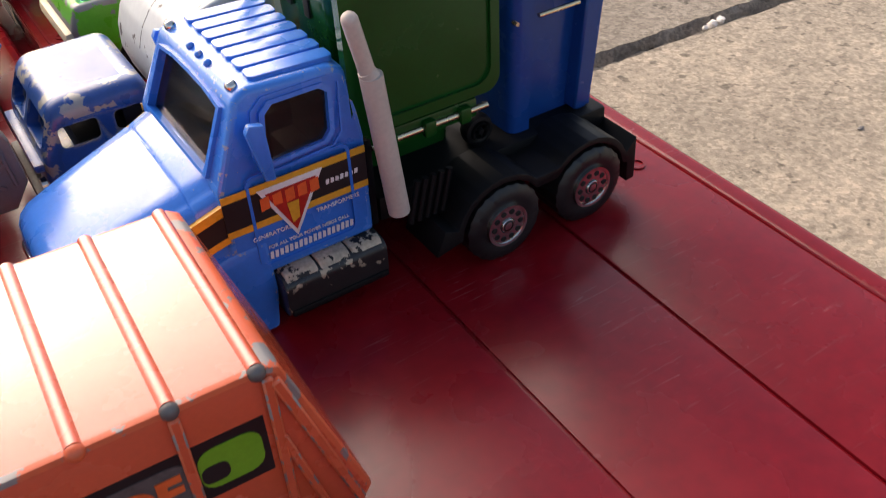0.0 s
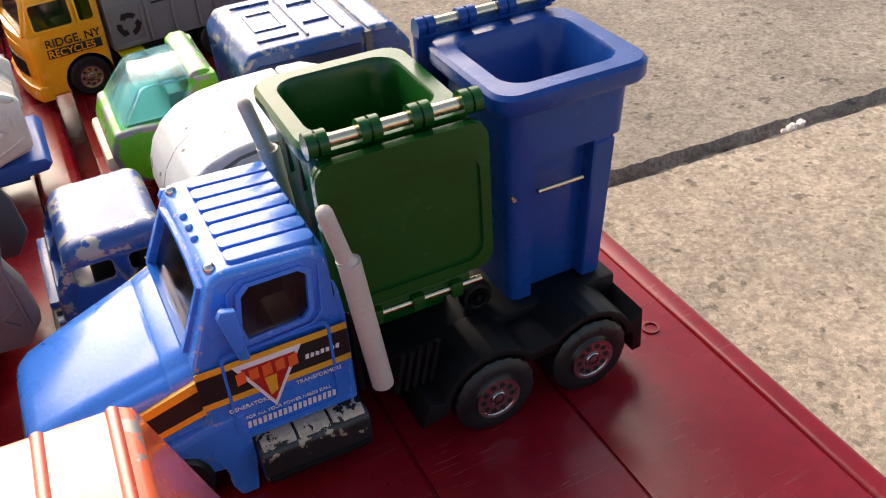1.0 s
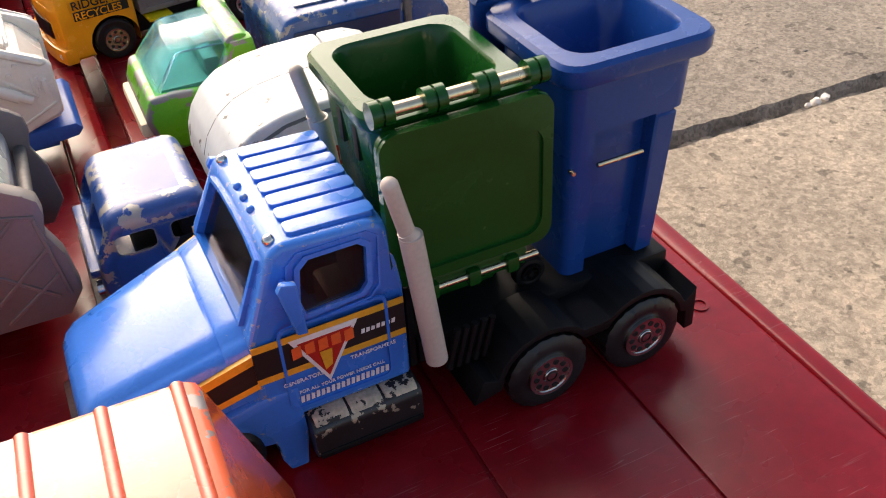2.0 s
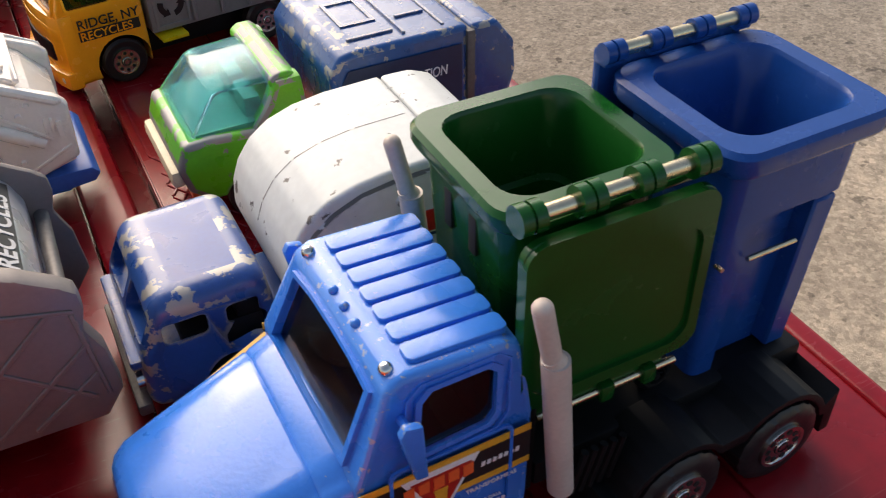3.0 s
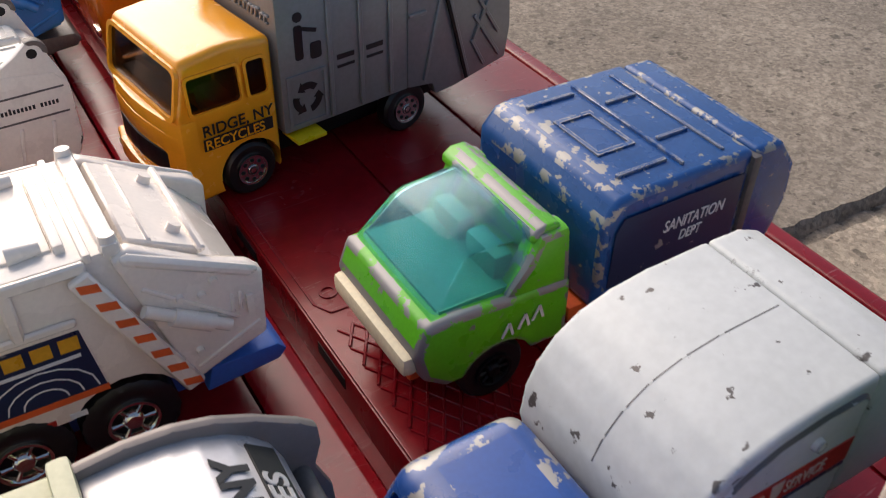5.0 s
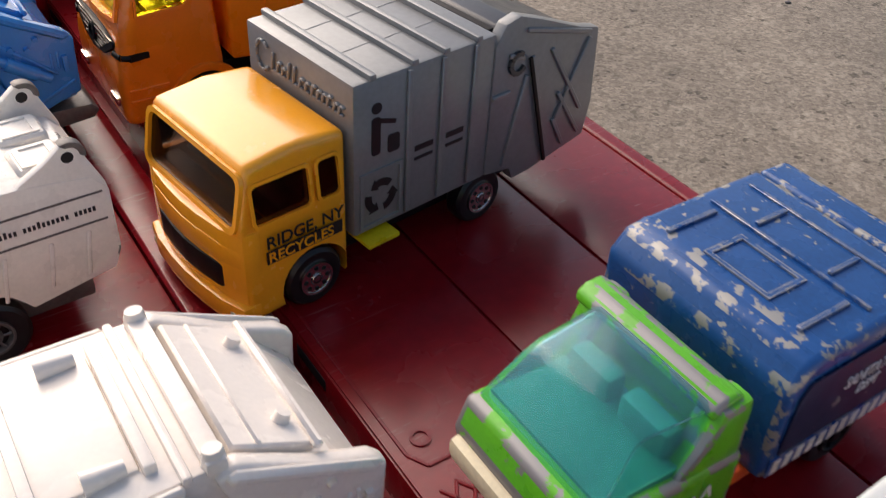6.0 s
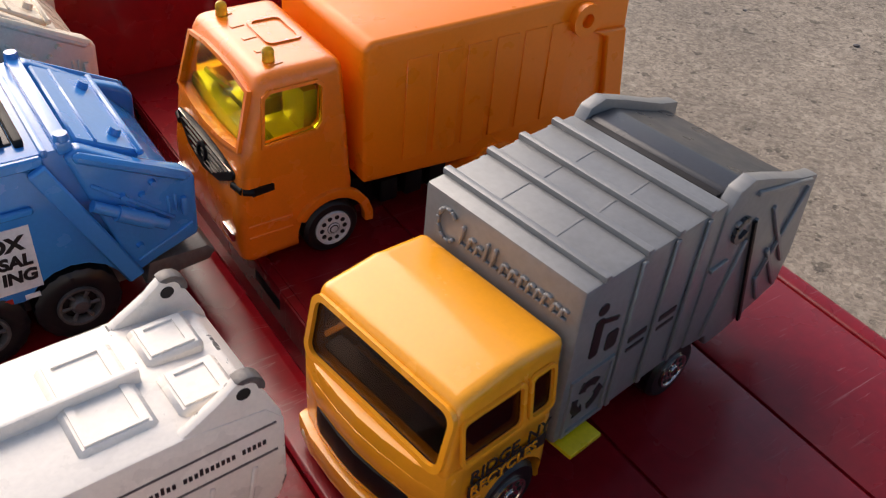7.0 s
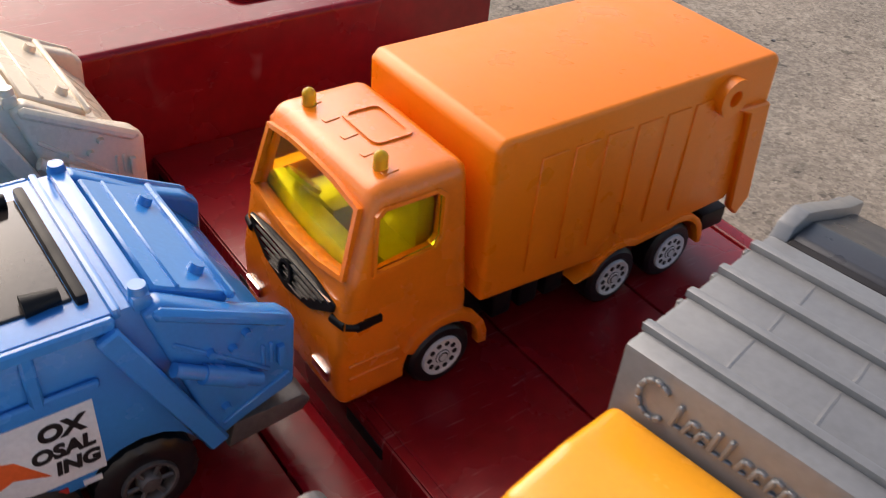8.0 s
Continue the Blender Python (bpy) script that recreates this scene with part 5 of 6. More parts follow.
def orange_truck():
    t = thing("toy_truck", "bright orange toy refuse truck with yellow windows", "toy truck", 0, 29.5, 0, 0, ROW)
    part("chassis", box(bm_new(), 1.3, 8.4, -0.9, 0.9, 0.35, 0.95, 0.06), BLACK, t)
    tap = lambda x, z: 1.0 if z < 2.2 else 1.0 - (z - 2.2) * 0.085
    side = [(1.08, 0.22), (3.14, 0.3), (3.08, 1.3), (2.97, 3.46), (1.58, 3.46), (1.22, 2.25), (1.06, 1.2)]
    cab = part("cab", prism(bm_new(), side, -1.38, 1.38, "y", 0.25, 6, tap), ORANGE, t)
    F = plane((1.235, 0, 2.3), (0, -1, 0), (0.27, 0, 1.0))
    ws = [(-1.12, 0.02), (-0.6, -0.08), (0, -0.12), (0.6, -0.08), (1.12, 0.02), (1.04, 0.88), (0.5, 0.95), (0, 0.96), (-0.5, 0.95), (-1.04, 0.88)]
    carve(cab, [rod(bm_new(), (2.66, -1.6, 0.5), (2.66, 1.6, 0.5), 0.62, seg=28), prism(bm_new(), [(1.42, 1.7), (2.86, 1.7), (2.84, 3.28), (1.72, 3.28), (1.42, 2.3)], -1.24, 1.24, "y", shrink=tap), plate(bm_new(), F, ws, -0.45, 0.3)])
    pane("windscreen", plate(bm_new(), F, ws, -0.07, -0.03), LEMON_CLEAR, cab, "yellow tinted clear windscreen")
    for y in (-0.62, 0.62):
        part("seat", box(box(bm_new(), 1.9, 2.6, y - 0.42, y + 0.42, 1.7, 2.2, 0.1), 2.35, 2.65, y - 0.4, y + 0.4, 2.1, 2.95, 0.12), LEMON, cab, "yellow moulded seat")
    part("steering_wheel", rod(bm_new(), (1.68, 0.6, 2.5), (1.72, 0.6, 2.54), 0.28, seg=20), LEMON, cab)
    part("windscreen_frame", hoop(bm_new(), F, [(a * 1.07, 0.43 + (b - 0.43) * 1.12) for a, b in ws], ws, -0.03, 0.045), ORANGE, cab)
    part("dashboard", box(bm_new(), 1.44, 1.72, -1.2, 1.2, 1.72, 2.42, 0.08), LEMON, cab)
    G = plane((1.15, 0, 1.75), (0, -1, 0), (0.14, 0, 1.0))
    part("grille", plate(bm_new(), G, [(-1.1, 0.0), (-0.6, -0.3), (0, -0.4), (0.6, -0.3), (1.1, 0.0), (1.12, 0.12), (0.6, 0.2), (0, 0.22), (-0.6, 0.2), (-1.12, 0.12)], -0.04, 0.05, 0.02), BLACK, cab)
    for i in range(5):
        b = 0.12 - i * 0.09
        w = 1.04 - i * 0.15
        part("grille_slat", bar(bm_new(), G, (-w, b), (w, b), 0.03, 0.04, 0.075), CHROME, cab)
    em = bm_new()
    cc = lambda r: [(r * math.cos(2 * math.pi * i / 20), -0.1 + r * math.sin(2 * math.pi * i / 20)) for i in range(20)]
    hoop(em, G, cc(0.17), cc(0.12), 0.06, 0.1)
    part("grille_emblem", em, BLACK, cab)
    for s in (-1, 1):
        part("headlamp", box(bm_new(), 1.0, 1.12, s * 0.95 - 0.2, s * 0.95 + 0.2, 0.62, 0.8, 0.04), CHROME, cab)
        P = plane((0, s * 1.38, 2.2), (1, 0, 0) if s < 0 else (-1, 0, 0), (0, -s * 0.12, 1))
        k = 1 if s < 0 else -1
        q = [(k * a, b) for a, b in ((1.55, 0.2), (2.4, 0.26), (2.5, 0.36), (2.55, 0.92), (2.45, 1.0), (1.72, 1.0), (1.62, 0.92))]
        carve(cab, [plate(bm_new(), P, q, -0.35, 0.2)])
        pane("side_window", plate(bm_new(), P, q, -0.07, -0.03), LEMON_CLEAR, cab, "yellow tinted side window")
        cx, cz = k * 2.05, 0.6
        part("window_frame", hoop(bm_new(), P, [(cx + (a - cx) * 1.1, cz + (b - cz) * 1.12) for a, b in q], q, -0.02, 0.035), ORANGE, cab)
        D = plane((0, s * 1.38, 0), (1, 0, 0) if s < 0 else (-1, 0, 0), (0, 0, 1))
        part("grille_wing", plate(bm_new(), D, [(k * 1.3, 1.57), (k * 1.66, 1.6), (k * 1.66, 1.7), (k * 1.3, 1.71)], -0.06, 0.02), BLACK, cab)
        wrap = rod(bm_new(), (1.14, s * 1.06, 1.65), (1.19, s * 1.29, 1.645), 0.07, seg=10)
        rod(wrap, (1.19, s * 1.29, 1.645), (1.34, s * 1.375, 1.64), 0.065, seg=10)
        part("grille_wing", wrap, BLACK, cab)
        flare = arc(2.66, 0.5, 0.76, 150, -5, 9) + arc(2.66, 0.5, 0.6, -5, 150, 9)
        y0, y1 = sorted((s * 1.3, s * 1.46))
        part("front_fender", prism(bm_new(), flare, y0, y1, "y", 0.03), ORANGE, cab)
        for z in (1.0, 0.78):
            part("step_line", bar(bm_new(), D, (k * 1.2, z), (k * 1.95, z), 0.05, -0.01, 0.025, 0.01), ORANGE, cab)
    for y in (-0.82, 0.87):
        bm = bm_new()
        rod(bm, (1.92, y, 3.42), (1.92, y, 3.6), 0.1, 0.09, seg=14)
        bmesh.ops.create_uvsphere(bm, u_segments=14, v_segments=8, radius=0.095 * CM, matrix=Matrix.Translation(Vector((1.92, y, 3.6)) * CM))
        part("beacon", bm, AMBER, t, "amber clear roof beacon")
    TOP = plane((0, 0, 3.46), (1, 0, 0), (0, 1, 0))
    part("roof_hatch", hoop(bm_new(), TOP, soft_rect(2.12, 2.72, -0.4, 0.48, 0.12), soft_rect(2.18, 2.66, -0.33, 0.41, 0.1), -0.02, 0.03), ORANGE, cab)
    for i in range(5):
        y = -0.95 + i * 0.45
        part("roof_rib", bar(bm_new(), TOP, (1.86, y), (2.08, y + 0.03), 0.1, -0.01, 0.014, 0.008), ORANGE, cab)
    # box body
    body = part("refuse_body", prism(bm_new(), [(3.22, 1.2), (5.3, 1.05), (8.3, 1.15), (8.72, 1.6), (8.6, 3.6), (8.5, 3.72), (3.32, 3.72), (3.2, 3.6)], -1.42, 1.45, "y", 0.1, 3), ORANGE_BOX, t)
    for s in (-1, 1):
        P = plane((0, s * 1.43 if s < 0 else 1.455, 0), (1, 0, 0) if s < 0 else (-1, 0, 0), (0, 0, 1))
        k = 1 if s < 0 else -1
        for i in range(6):
            a = 3.95 + i * 0.58
            part("side_rib", plate(bm_new(), P, [(k * (a), 1.45), (k * (a + 0.46), 1.45), (k * (a + 0.46), 3.3), (k * (a), 3.3)], -0.02, 0.016, 0.012), ORANGE_BOX, body)
        arch = [(5.05, 0.75)] + arc(5.93, 0.5, 0.72, 150, 60, 5) + arc(7.22, 0.5, 0.72, 110, 10, 6) + [(7.95, 0.45), (7.85, 0.45)] + arc(7.22, 0.5, 0.6, 10, 110, 6) + arc(5.93, 0.5, 0.6, 60, 150, 5)
        y0, y1 = sorted((s * 1.0, s * 1.46))
        part("rear_fender", prism(bm_new(), arch, y0, y1, "y", 0.02), ORANGE_BOX, t)
        part("lift_arm", plate(bm_new(), P, [(k * a, b) for a, b in ((7.75, 3.0), (8.55, 2.95), (8.85, 1.1), (8.62, 0.8), (8.4, 1.0), (8.1, 2.85))], -0.05, 0.1, 0.03), ORANGE_BOX, body)
        ring = lambda r: [(k * (7.5 + r * math.cos(2 * math.pi * i / 18)), 3.3 + r * math.sin(2 * math.pi * i / 18)) for i in range(18)]
        part("lift_pivot", hoop(bm_new(), P, ring(0.3), ring(0.13), -0.02, 0.16), ORANGE_BOX, body)
    part("rear_bar", box(bm_new(), 7.9, 8.5, -1.4, 1.4, 0.6, 0.95, 0.04), BLACK, t)
    bm = bm_new()
    for x in (3.7, 4.2, 4.7):
        box(bm, x, x + 0.35, -1.2, -0.8, 0.5, 0.95, 0.05)
    part("side_tank", bm, BLACK, t)
    wheels(t, (2.66, 5.93, 7.22), 1.42, 0.5, 0.5, TYRE, WHITE_INK, width=0.4, rim=0.64, holes=10)
    return t


def packer_truck(y, body_mat, base_mat, label, extras, width=1.0):
    """One casting in several paints: a rear-loading packer with a sloping tail."""
    t = thing("toy_truck", label, "toy truck", 0, y - 1.3 * (1 - width), 0, 0, ROW)
    t.scale.y = width
    part("chassis", box(bm_new(), -7.4, 0.1, -0.9, 0.9, 0.4, 0.95, 0.06), base_mat, t)
    body = part("body", prism(bm_new(), [(-5.2, 0.95), (-2.1, 0.95)] + arc(-1.45, 0.6, 0.72, 150, 30, 6) + [(-0.75, 0.9), (0.3, 1.2), (0.33, 2.0), (-0.05, 2.45), (-1.1, 3.05), (-1.3, 3.2), (-5.2, 3.2)], -1.3, 1.3, "y", 0.06), body_mat, t)
    cab = part("cab", prism(bm_new(), [(-7.4, 0.4), (-5.4, 0.4), (-5.35, 3.0), (-7.1, 3.0), (-7.4, 1.9)], -1.25, 1.25, "y", 0.12), body_mat, t)
    part("windscreen", box(bm_new(), -7.38, -7.2, -1.0, 1.0, 2.0, 2.8, 0.05), GLASS_DARK, cab)
    # tail sides, ribs, rams
    for s in (-1, 1):
        P = plane((0, s * 1.3, 0), (1, 0, 0) if s < 0 else (-1, 0, 0), (0, 0, 1))
        k = 1 if s < 0 else -1
        K = lambda pts: [(k * a, b) for a, b in pts]
        part("tail_cheek", plate(bm_new(), P, K([(-1.25, 3.1), (-1.05, 3.2), (-0.3, 2.72), (0.28, 2.45), (0.42, 2.3), (0.38, 1.3), (-0.3, 1.05), (-0.62, 0.9)]), -0.15, 0.12, 0.08, 3), body_mat, t)
        for a in (-0.02, 0.08):
            part("tail_slot", bar(bm_new(), P, (k * a, 1.82), (k * (a + 0.01), 2.12), 0.05, 0.1, 0.15, 0.015), body_mat, t)
        for a, b in ((-0.62, 2.32), (-0.36, 2.26), (-0.2, 2.42), (-0.5, 1.42)):
            part("cheek_bolt", rod(bm_new(), tuple(P(k * a, b, 0.08)), tuple(P(k * a, b, 0.2)), 0.06, 0.045, seg=12), body_mat, t)
        part("cheek_rail", bar(bm_new(), P, (k * -0.25, 2.62), (k * 0.34, 2.36), 0.12, 0.08, 0.17, 0.04), body_mat, t)
        part("tail_rail", bar(bm_new(), P, K([(-1.15, 3.12)])[0], K([(0.3, 2.36)])[0], 0.16, 0.06, 0.2, 0.055), body_mat, t)
        beam = part("diagonal_beam", bar(bm_new(), P, K([(-1.62, 3.05)])[0], K([(-0.62, 0.88)])[0], 0.26, 0.06, 0.19, 0.03), body_mat, t)
        part("lift_ram", rod(bm_new(), tuple(P(k * -1.05, 2.35, 0.2)), tuple(P(k * -0.1, 1.7, 0.2)), 0.085, seg=12), body_mat, t)
        part("ram_sleeve", rod(bm_new(), tuple(P(k * -0.75, 2.13, 0.2)), tuple(P(k * -0.3, 1.83, 0.2)), 0.12, seg=14), body_mat, t)
        part("cheek_line", bar(bm_new(), P, K([(-1.0, 2.62)])[0], K([(0.05, 1.72)])[0], 0.06, 0.1, 0.15, 0.015), body_mat, t)
        part("cheek_line", bar(bm_new(), P, K([(-0.55, 1.15)])[0], K([(0.3, 1.55)])[0], 0.06, 0.1, 0.15, 0.015), body_mat, t)
        part("tail_latch", box(bm_new(), 0.15, 0.24, s * 1.46 - 0.04, s * 1.46 + 0.04, 1.75, 2.05, 0.02), body_mat, t)
        for x in (-2.35, -3.2, -4.05):
            part("side_rib", bar(bm_new(), P, (k * x, 2.4), (k * x, 3.18), 0.14, 0, 0.09, 0.03), body_mat, body)
        part("side_rail", bar(bm_new(), P, (k * -1.75, 2.42), (k * -5.1, 2.42), 0.12, 0, 0.08, 0.03), body_mat, body)
        part("top_rail", bar(bm_new(), P, (k * -1.5, 3.12), (k * -5.1, 3.12), 0.16, 0, 0.1, 0.03), body_mat, body)
        if "stripe" in extras:
            for i in range(7):
                u = 0.06 + i * 0.145
                a, b = -1.62 + 1.0 * u, 3.05 - 2.17 * u
                part("warning_stripe", plate(bm_new(), P, K([(a - 0.1, b + 0.06), (a + 0.12, b + 0.02), (a + 0.15, b - 0.1), (a - 0.07, b - 0.06)]), 0.185, 0.2), ORANGE_INK, beam)
        if "globe" in extras and s < 0:
            part("label_panel", plate(bm_new(), P, [(-4.0, 1.35), (-1.62, 1.35), (-1.75, 2.28), (-4.0, 2.28)], 0, 0.012), DECAL, body)
            part("label_stripe", plate(bm_new(), P, [(-4.0, 1.25), (-1.6, 1.25), (-1.6, 1.35), (-4.0, 1.35)], 0, 0.014), ORANGE_INK, body)
            for i in range(3):
                part("label_bar", plate(bm_new(), P, [(-2.6 + i * 0.3, 2.02), (-2.38 + i * 0.3, 2.02), (-2.38 + i * 0.3, 2.22), (-2.6 + i * 0.3, 2.22)], 0.012, 0.02), GOLD_INK, body)
            part("label_bar", plate(bm_new(), P, [(-2.9, 1.9), (-1.8, 1.9), (-1.8, 1.95), (-2.9, 1.95)], 0.012, 0.02), WHITE_INK, body)
            for r in (0.25, 0.42, 0.6):
                bm = bm_new()
                for i in range(8):
                    a, b = radians(22.5 * i), radians(22.5 * (i + 1))
                    bar(bm, P, (-2.3 + r * math.cos(a), 1.38 + 0.8 * r * math.sin(a)), (-2.3 + r * math.cos(b), 1.38 + 0.8 * r * math.sin(b)), 0.02, 0.012, 0.018)
                part("label_arc", bm, WHITE_INK, body)
        if "sign" in extras and s < 0:
            part("label_panel", plate(bm_new(), P, [(-4.2, 1.15), (-1.85, 1.15), (-1.85, 2.2), (-4.2, 2.2)], 0, 0.012), WHITE_INK, body)
            letters("lettering", "OX", 0.3, P, -2.44, 1.86, INK, body, h=0.02, slant=0.1, weight=0.014)
            letters("lettering", "OSAL", 0.26, P, -2.55, 1.58, INK, body, h=0.02, slant=0.1, weight=0.012)
            letters("lettering", "ING", 0.26, P, -2.35, 1.32, INK, body, h=0.02, slant=0.1, weight=0.012)
            part("label_flame", plate(bm_new(), P, [(-3.2, 1.3), (-2.75, 1.5), (-2.4, 1.35), (-2.7, 1.75), (-3.1, 1.9)], 0.012, 0.018), ORANGE_INK, body)
        if "hazard" in extras:
            for i in range(9):
                a = -5.0 + i * 0.36
                part("hazard_block", plate(bm_new(), P, K([(a, 0.98), (a + 0.2, 0.98), (a + 0.2, 1.06), (a, 1.06)]), 0, 0.014), RED_INK if i % 2 else WHITE_INK, body)
    # sloping tail lid with its ribs and buttons
    T = plane((-1.08, 0, 3.18), (1.0, 0, -0.55), (0, 1, 0))
    lid = part("tail_lid", plate(bm_new(), T, [(0.05, -1.12), (0.98, -1.12), (0.98, 1.12), (0.05, 1.12)], -0.1, 0.04, 0.03), body_mat, t)
    part("lid_bar", bar(bm_new(), T, (0.95, -1.2), (0.95, 1.2), 0.1, 0, 0.1, 0.03), body_mat, lid)
    part("lid_bar", bar(bm_new(), T, (0.34, -1.1), (0.34, 1.1), 0.06, 0.02, 0.07, 0.02), body_mat, lid)
    for y in (-0.72, 0.72):
        for a in (0.72,):
            p = T(a, y)
            part("lid_button", rod(bm_new(), tuple(p), tuple(p + T.n * 0.14), 0.1, 0.08, seg=14), body_mat, lid)
    for x, w in ((-1.2, 0.2), (-1.46, 0.1)):
        part("roof_rib", box(bm_new(), x - w / 2, x + w / 2, -1.34, 1.34, 3.12, 3.3 if w > 0.15 else 3.26, 0.05), body_mat, body)
    for y in (-1.22, 1.22):
        part("roof_corner", rod(bm_new(), (-1.2, y, 3.2), (-1.2, y, 3.38), 0.12, 0.09, seg=12), body_mat, body)
    top_mat = GLASS_DARK if "dark" in extras else body_mat
    part("roof_panel", box(bm_new(), -3.6, -1.75, -0.95, 0.95, 3.15, 3.24, 0.03), top_mat, body)
    for x in (-1.68, -2.6, -3.6):
        part("roof_frame", box(bm_new(), x - 0.06, x + 0.06, -1.05, 1.05, 3.15, 3.32, 0.04), BLACK if "dark" in extras else body_mat, body)
    for y in (-0.9, 0.9):
        part("roof_fixture", rod(bm_new(), (-2.2, y, 3.28), (-1.85, y, 3.28), 0.12, 0.08, seg=12), BLACK if "dark" in extras else body_mat, body)
    part("hopper_sill", prism(bm_new(), [(-0.5, 0.62), (0.5, 0.72), (0.62, 0.86), (0.5, 1.0), (-0.4, 1.0)], -1.38, 1.38, "y", 0.04), base_mat, t)
    wheels(t, (-1.45, -2.75, -6.2), 1.36, 0.6, 0.6, TYRE, CHROME if "dark" not in extras else GUNMETAL, width=0.45, spokes=6, tread=True)
    return t


def eared_truck():
    t = thing("toy_truck", "chipped white toy refuse truck with lifting ears", "toy truck", 0, 24.43, 0, 3.5, ROW)
    t.scale.y = 0.74
    part("chassis", box(bm_new(), -7.0, -0.9, -0.9, 0.9, 0.4, 0.9, 0.06), GUNMETAL, t)
    body = part("body", prism(bm_new(), [(-6.8, 0.85), (-2.9, 0.85)] + arc(-2.4, 0.62, 0.6, 150, 30, 5) + [(-1.8, 0.8), (-0.62, 1.0), (-0.5, 1.3), (-0.5, 2.3), (-0.7, 2.55), (-1.6, 2.68), (-6.8, 2.68)], -1.32, 1.32, "y", 0.08), WHITE_WORN, t, edge=WHITE_EDGE)
    for s in (-1, 1):
        y0, y1 = sorted((s * 1.12, s * 1.3))
        ear = [(-1.75, 2.6), (-1.2, 2.92)] + arc(-0.9, 2.92, 0.2, 110, -20, 6) + [(-0.52, 2.4), (-0.5, 2.2), (-1.7, 2.2)]
        part("lifting_ear", prism(bm_new(), ear, y0, y1, "y", 0.04), WHITE_WORN, t, edge=WHITE_EDGE)
        part("ear_cap", prism(bm_new(), arc(-0.9, 2.92, 0.215, 120, -15, 7) + arc(-0.9, 2.92, 0.13, -5, 105, 6), y0 - 0.02, y1 + 0.02, "y", 0.02), GUNMETAL, t, "ear tip rubbed to bare metal")
        # the ear isn't pierced: a near-black plug paints the hole's shade
        part("ear_hole_shade", rod(bm_new(), (-0.93, y0 - 0.01, 2.92), (-0.93, y1 + 0.01, 2.92), 0.08, seg=14), HOLE_SHADE, t)
    TOP = plane((0, 0, 2.68), (1, 0, 0), (0, 1, 0))
    for x0, x1, y0, y1, h in ((-1.5, -0.85, -0.95, -0.1, 0.05), (-1.5, -0.85, 0.15, 0.95, 0.05), (-2.5, -1.7, -0.9, 0.9, 0.06)):
        part("roof_step", plate(bm_new(), TOP, [(x0, y0), (x1, y0), (x1, y1), (x0, y1)], -0.2, h, 0.05), WHITE_WORN, body)
        part("roof_step_frame", hoop(bm_new(), TOP, [(x0 + 0.08, y0 + 0.08), (x1 - 0.08, y0 + 0.08), (x1 - 0.08, y1 - 0.08), (x0 + 0.08, y1 - 0.08)], [(x0 + 0.16, y0 + 0.16), (x1 - 0.16, y0 + 0.16), (x1 - 0.16, y1 - 0.16), (x0 + 0.16, y1 - 0.16)], h - 0.02, h + 0.025), WHITE_WORN, body)
    part("roof_spine", box(bm_new(), -3.4, -1.62, -0.06, 0.06, 2.6, 2.86, 0.03), WHITE_WORN, body)
    for s in (-1, 1):
        P = plane((0, s * 1.32, 0), (1, 0, 0) if s < 0 else (-1, 0, 0), (0, 0, 1))
        k = 1 if s < 0 else -1
        for z in (2.3, 1.86):
            part("side_line", bar(bm_new(), P, (k * -0.6, z), (k * -6.5, z), 0.03, 0, 0.012), GUNMETAL, body)
        for i in range(34):
            a = -2.75 + i * 0.06
            if i in (5, 17, 28):
                continue
            part("lettering_bar", plate(bm_new(), P, [(k * a, 2.03), (k * (a + 0.036), 2.03), (k * (a + 0.036), 2.1 + 0.03 * (i % 7 == 0)), (k * a, 2.1 + 0.03 * (i % 7 == 0))], 0, 0.012), INK, body)
        for x in (-1.0, -1.5, -2.1, -2.8):
            part("side_rib", bar(bm_new(), P, (k * x, 1.05), (k * (x + 0.12), 1.75), 0.06, 0, 0.04, 0.015), WHITE_WORN, body)
    wheels(t, (-2.4, -3.7, -6.0), 1.3, 0.52, 0.52, TYRE, GUNMETAL, width=0.4, spokes=6)
    return t


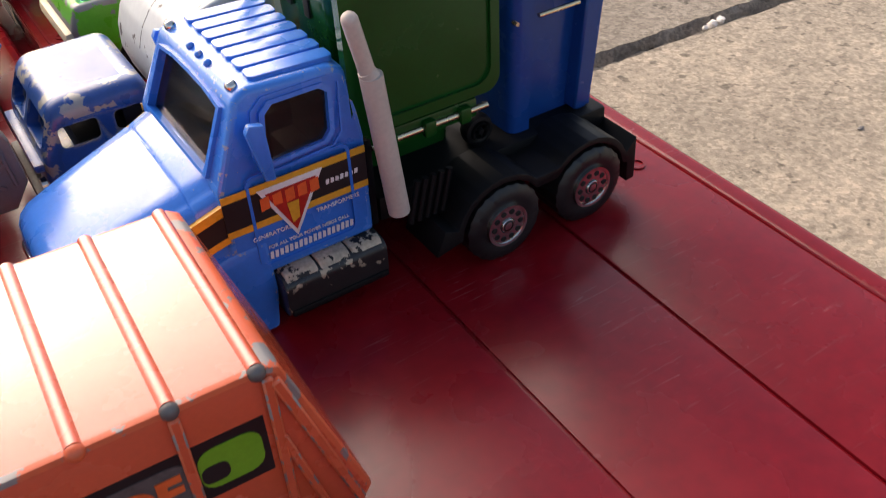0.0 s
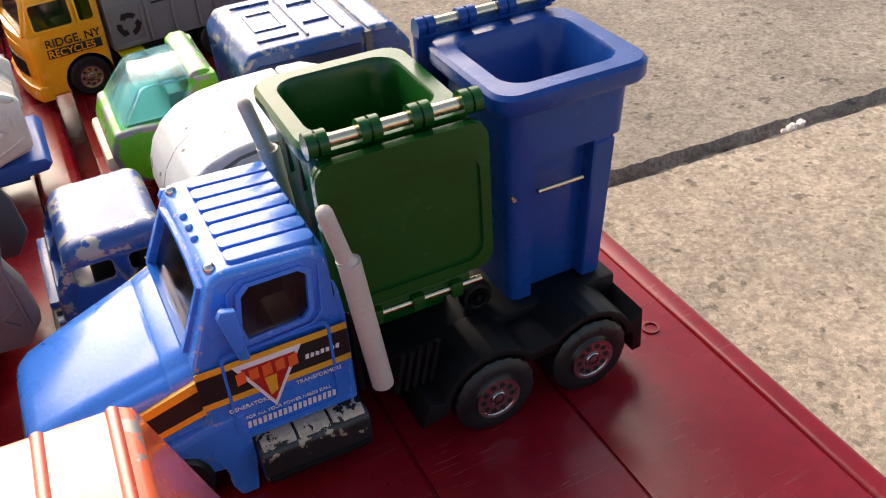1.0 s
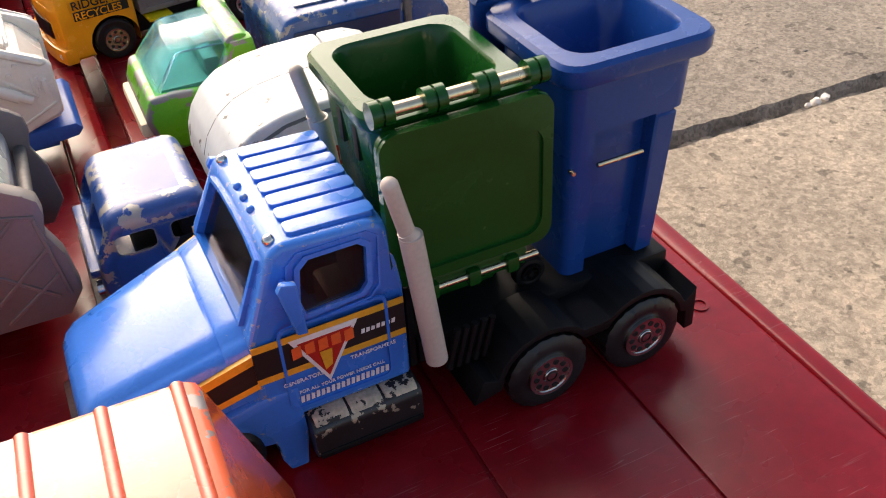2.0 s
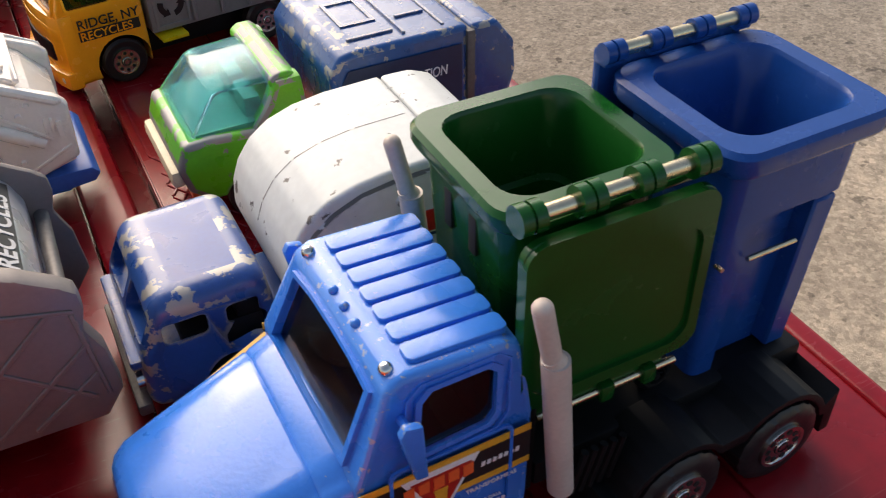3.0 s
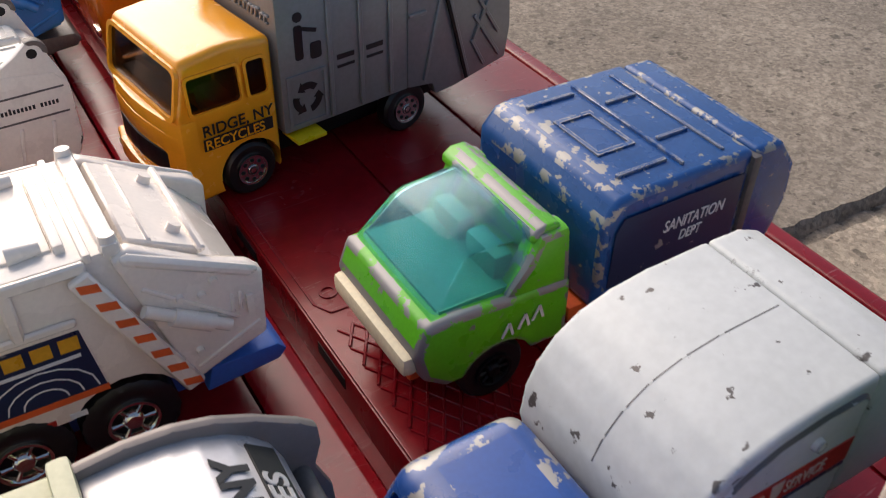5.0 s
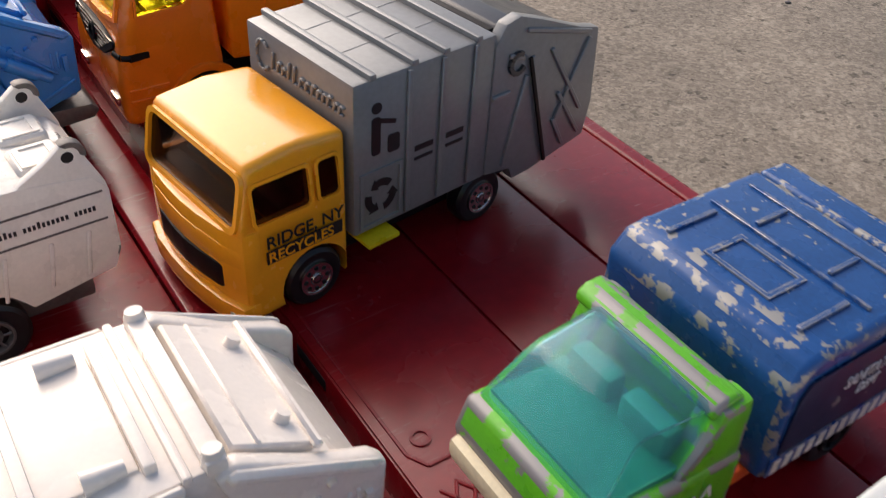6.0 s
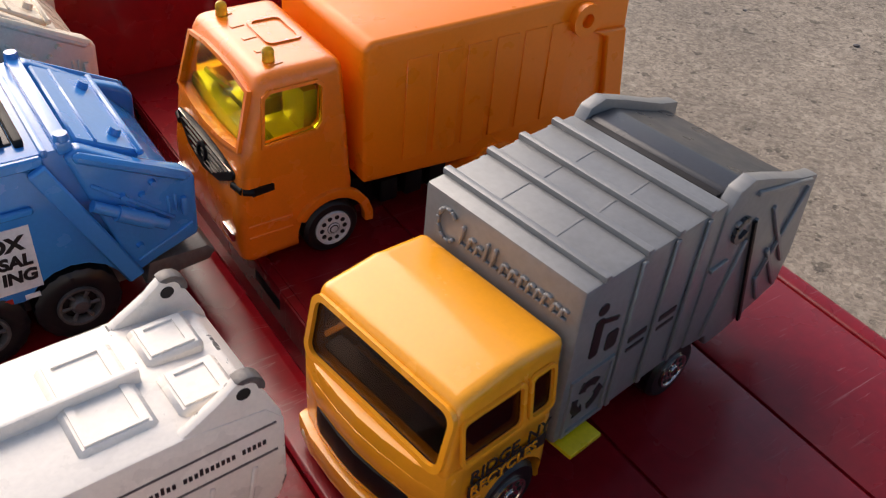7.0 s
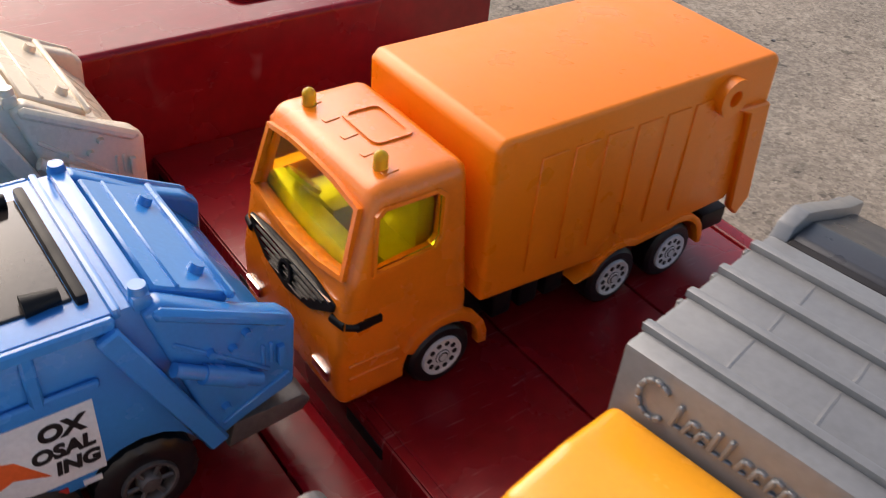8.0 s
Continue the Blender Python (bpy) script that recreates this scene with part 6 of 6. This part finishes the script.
def silver_truck():
    t = thing("toy_truck", "silver toy refuse truck with a curved tailgate", "toy truck", 0, 13.55, 0, -1.5, ROW)
    part("chassis", box(bm_new(), -7.0, -0.7, -0.9, 0.9, 0.4, 0.9, 0.06), BLACK, t)
    body = part("body", box(bm_new(), -7.0, -2.35, -1.3, 1.3, 0.9, 3.4, 0.08), OLIVE, t, "pale olive body panel")
    part("roof_rib", box(bm_new(), -2.5, -2.3, -1.35, 1.35, 3.3, 3.5, 0.06), OLIVE, t)
    curve = [(-2.3, 3.36), (-1.9, 3.4), (-1.6, 3.39), (-1.35, 3.34), (-1.1, 3.24), (-0.9, 3.1), (-0.72, 2.9), (-0.6, 2.6), (-0.62, 1.4), (-2.3, 1.0)]
    gate = part("tailgate", prism(bm_new(), curve, -1.18, 1.18, "y", 0.03), SILVER, t, "curved silver tailgate")
    for s in (-1, 1):
        y0, y1 = sorted((s * 1.14, s * (1.45 if s < 0 else 1.27)))
        cheek = [(-2.6, 3.2), (-2.35, 3.46), (-1.9, 3.52), (-1.5, 3.5), (-1.15, 3.41), (-0.8, 3.24), (-0.4, 2.98), (-0.24, 2.84), (-0.22, 2.6), (-0.3, 2.3), (-0.14, 1.9), (-0.08, 1.2), (-0.35, 0.8), (-2.3, 0.8)]
        part("side_cheek", prism(bm_new(), cheek, y0, y1, "y", 0.06), TAUPE, t)
        P = plane((0, s * (1.45 if s < 0 else 1.27), 0), (1, 0, 0) if s < 0 else (-1, 0, 0), (0, 0, 1))
        k = 1 if s < 0 else -1
        for p, q in (((-2.2, 3.1), (-0.35, 2.62)), ((-2.2, 2.8), (-0.4, 1.2)), ((-0.6, 2.7), (-2.2, 1.2)), ((-1.6, 1.0), (-0.3, 2.1)), ((-0.38, 2.6), (-0.25, 1.2)), ((-1.2, 0.95), (-0.3, 1.6))):
            part("cheek_rib", bar(bm_new(), P, (k * p[0], p[1]), (k * q[0], q[1]), 0.06, -0.01, 0.035, 0.012), TAUPE, t)
    part("tailgate_bar", rod(bm_new(), (-0.46, -1.15, 2.3), (-0.46, 1.15, 2.3), 0.1, seg=14), GUNMETAL, gate)
    # the mark runs across the truck, read from the side
    N = plane((-1.06, 0, 3.225), (0, 1, 0), (-0.93, 0, 0.37))
    N2 = plane((-0.76, 0, 2.95), (0, 1, 0), (-0.72, 0, 0.64))
    letters("lettering", "RIDGE, NY", 0.4, N, -0.98, 0.0, INK, gate, h=0.014, stretch=0.96, weight=0.018)
    part("lettering_field", plate(bm_new(), N2, [(-1.0, -0.02), (1.02, -0.02), (1.02, 0.3), (-1.0, 0.3)], -0.02, 0.03), INK, gate)
    letters("lettering", "RECYCLES", 0.36, N2, -0.95, 0.03, SILVER, gate, h=0.034, stretch=1.0, weight=0.008)
    wheels(t, (-2.4, -3.8, -6.2), 1.3, 0.55, 0.55, TYRE, CHROME, width=0.4)
    return t


def coral_truck():
    t = thing("toy_truck", "orange-red toy refuse truck with chipped ribs", "toy truck", 0, 6.1, 0, -1.5, ROW)
    part("chassis", box(bm_new(), -6.5, 0.9, -0.9, 0.9, 0.35, 0.8, 0.06), BLACK, t)
    prof = [(-6.2, 0.75), (-1.9, 0.75)] + arc(-1.3, 0.6, 0.62, 150, 30, 5) + [(-0.7, 0.75), (1.35, 0.8), (1.5, 1.05), (0.82, 3.18), (0.7, 3.24), (-6.2, 3.24)]
    body = part("body", prism(bm_new(), prof, -1.3, 1.3, "y", 0.07), CORAL, t, edge=CORAL_EDGE)
    for x in (0.62, -0.12, -0.86, -1.6, -2.4):
        bm = bm_new()
        rod(bm, (x, -1.26, 3.22), (x, 1.26, 3.22), 0.075, seg=12)
        part("roof_rib", bm, CORAL, body, edge=CORAL_EDGE)
        cap = bm_new()
        bmesh.ops.create_uvsphere(cap, u_segments=12, v_segments=8, radius=0.085 * CM, matrix=Matrix.Translation(Vector((x, -1.27, 3.2)) * CM))
        part("rib_end", cap, GUNMETAL if x > -0.5 else CORAL_EDGE, body, "rib end rubbed to bare metal")
    P = plane((0, -1.3, 0), (1, 0, 0), (0, 0, 1))
    for x in (0.68, -0.12):
        part("side_rib", bar(bm_new(), P, (x, 0.9), (x, 3.15), 0.1, 0, 0.06, 0.02), CORAL, body, edge=CORAL_EDGE)
    part("tail_ridge", bar(bm_new(), P, (1.34, 1.0), (0.74, 3.1), 0.1, 0, 0.08, 0.02), CORAL, body, edge=CORAL_EDGE)
    part("tail_ridge", bar(bm_new(), P, (1.05, 0.9), (0.7, 2.4), 0.08, 0, 0.06, 0.02), CORAL, body, edge=CORAL_EDGE)
    part("label_panel", plate(bm_new(), P, [(-2.6, 2.0), (0.58, 2.0), (0.58, 2.72), (-2.6, 2.72)], 0, 0.012), INK, body)
    part("label_shape", plate(bm_new(), P, soft_rect(-0.06, 0.52, 2.12, 2.62, 0.15), 0.012, 0.02), LEAF_INK, body)
    part("label_shape", plate(bm_new(), P, soft_rect(-0.05, 0.2, 2.2, 2.42, 0.08), 0.02, 0.026), INK, body)
    part("label_shape", plate(bm_new(), P, soft_rect(-0.98, -0.1, 2.04, 2.62, 0.2), 0.012, 0.018), GUNMETAL, body)
    letters("lettering", "OF", 0.5, P, -0.86, 2.14, ORANGE_INK, body, h=0.024, weight=0.02)
    part("label_shape", plate(bm_new(), P, soft_rect(-2.4, -1.05, 2.08, 2.62, 0.2), 0.012, 0.02), LEAF_INK, body)
    wheels(t, (-1.3, -5.2), 1.3, 0.55, 0.55, TYRE, BLACK, width=0.4)
    return t


power_truck()
green_bin()
blue_bin()
cleansing_truck()
sanitation_truck()
yellow_truck()
orange_truck()
coral_truck()
silver_truck()
packer_truck(19.05, WHITE, BUMPERBLUE, "white toy packer truck with orange warning stripes", ("stripe", "globe", "hazard"), 0.79)
eared_truck()
packer_truck(29.42, SKYBLUE, GUNMETAL, "sky blue toy packer truck with a white sign", ("sign", "dark", "hazard"))
packer_truck(33.85, TAN, GUNMETAL, "tan toy packer truck beside the case wall", ())
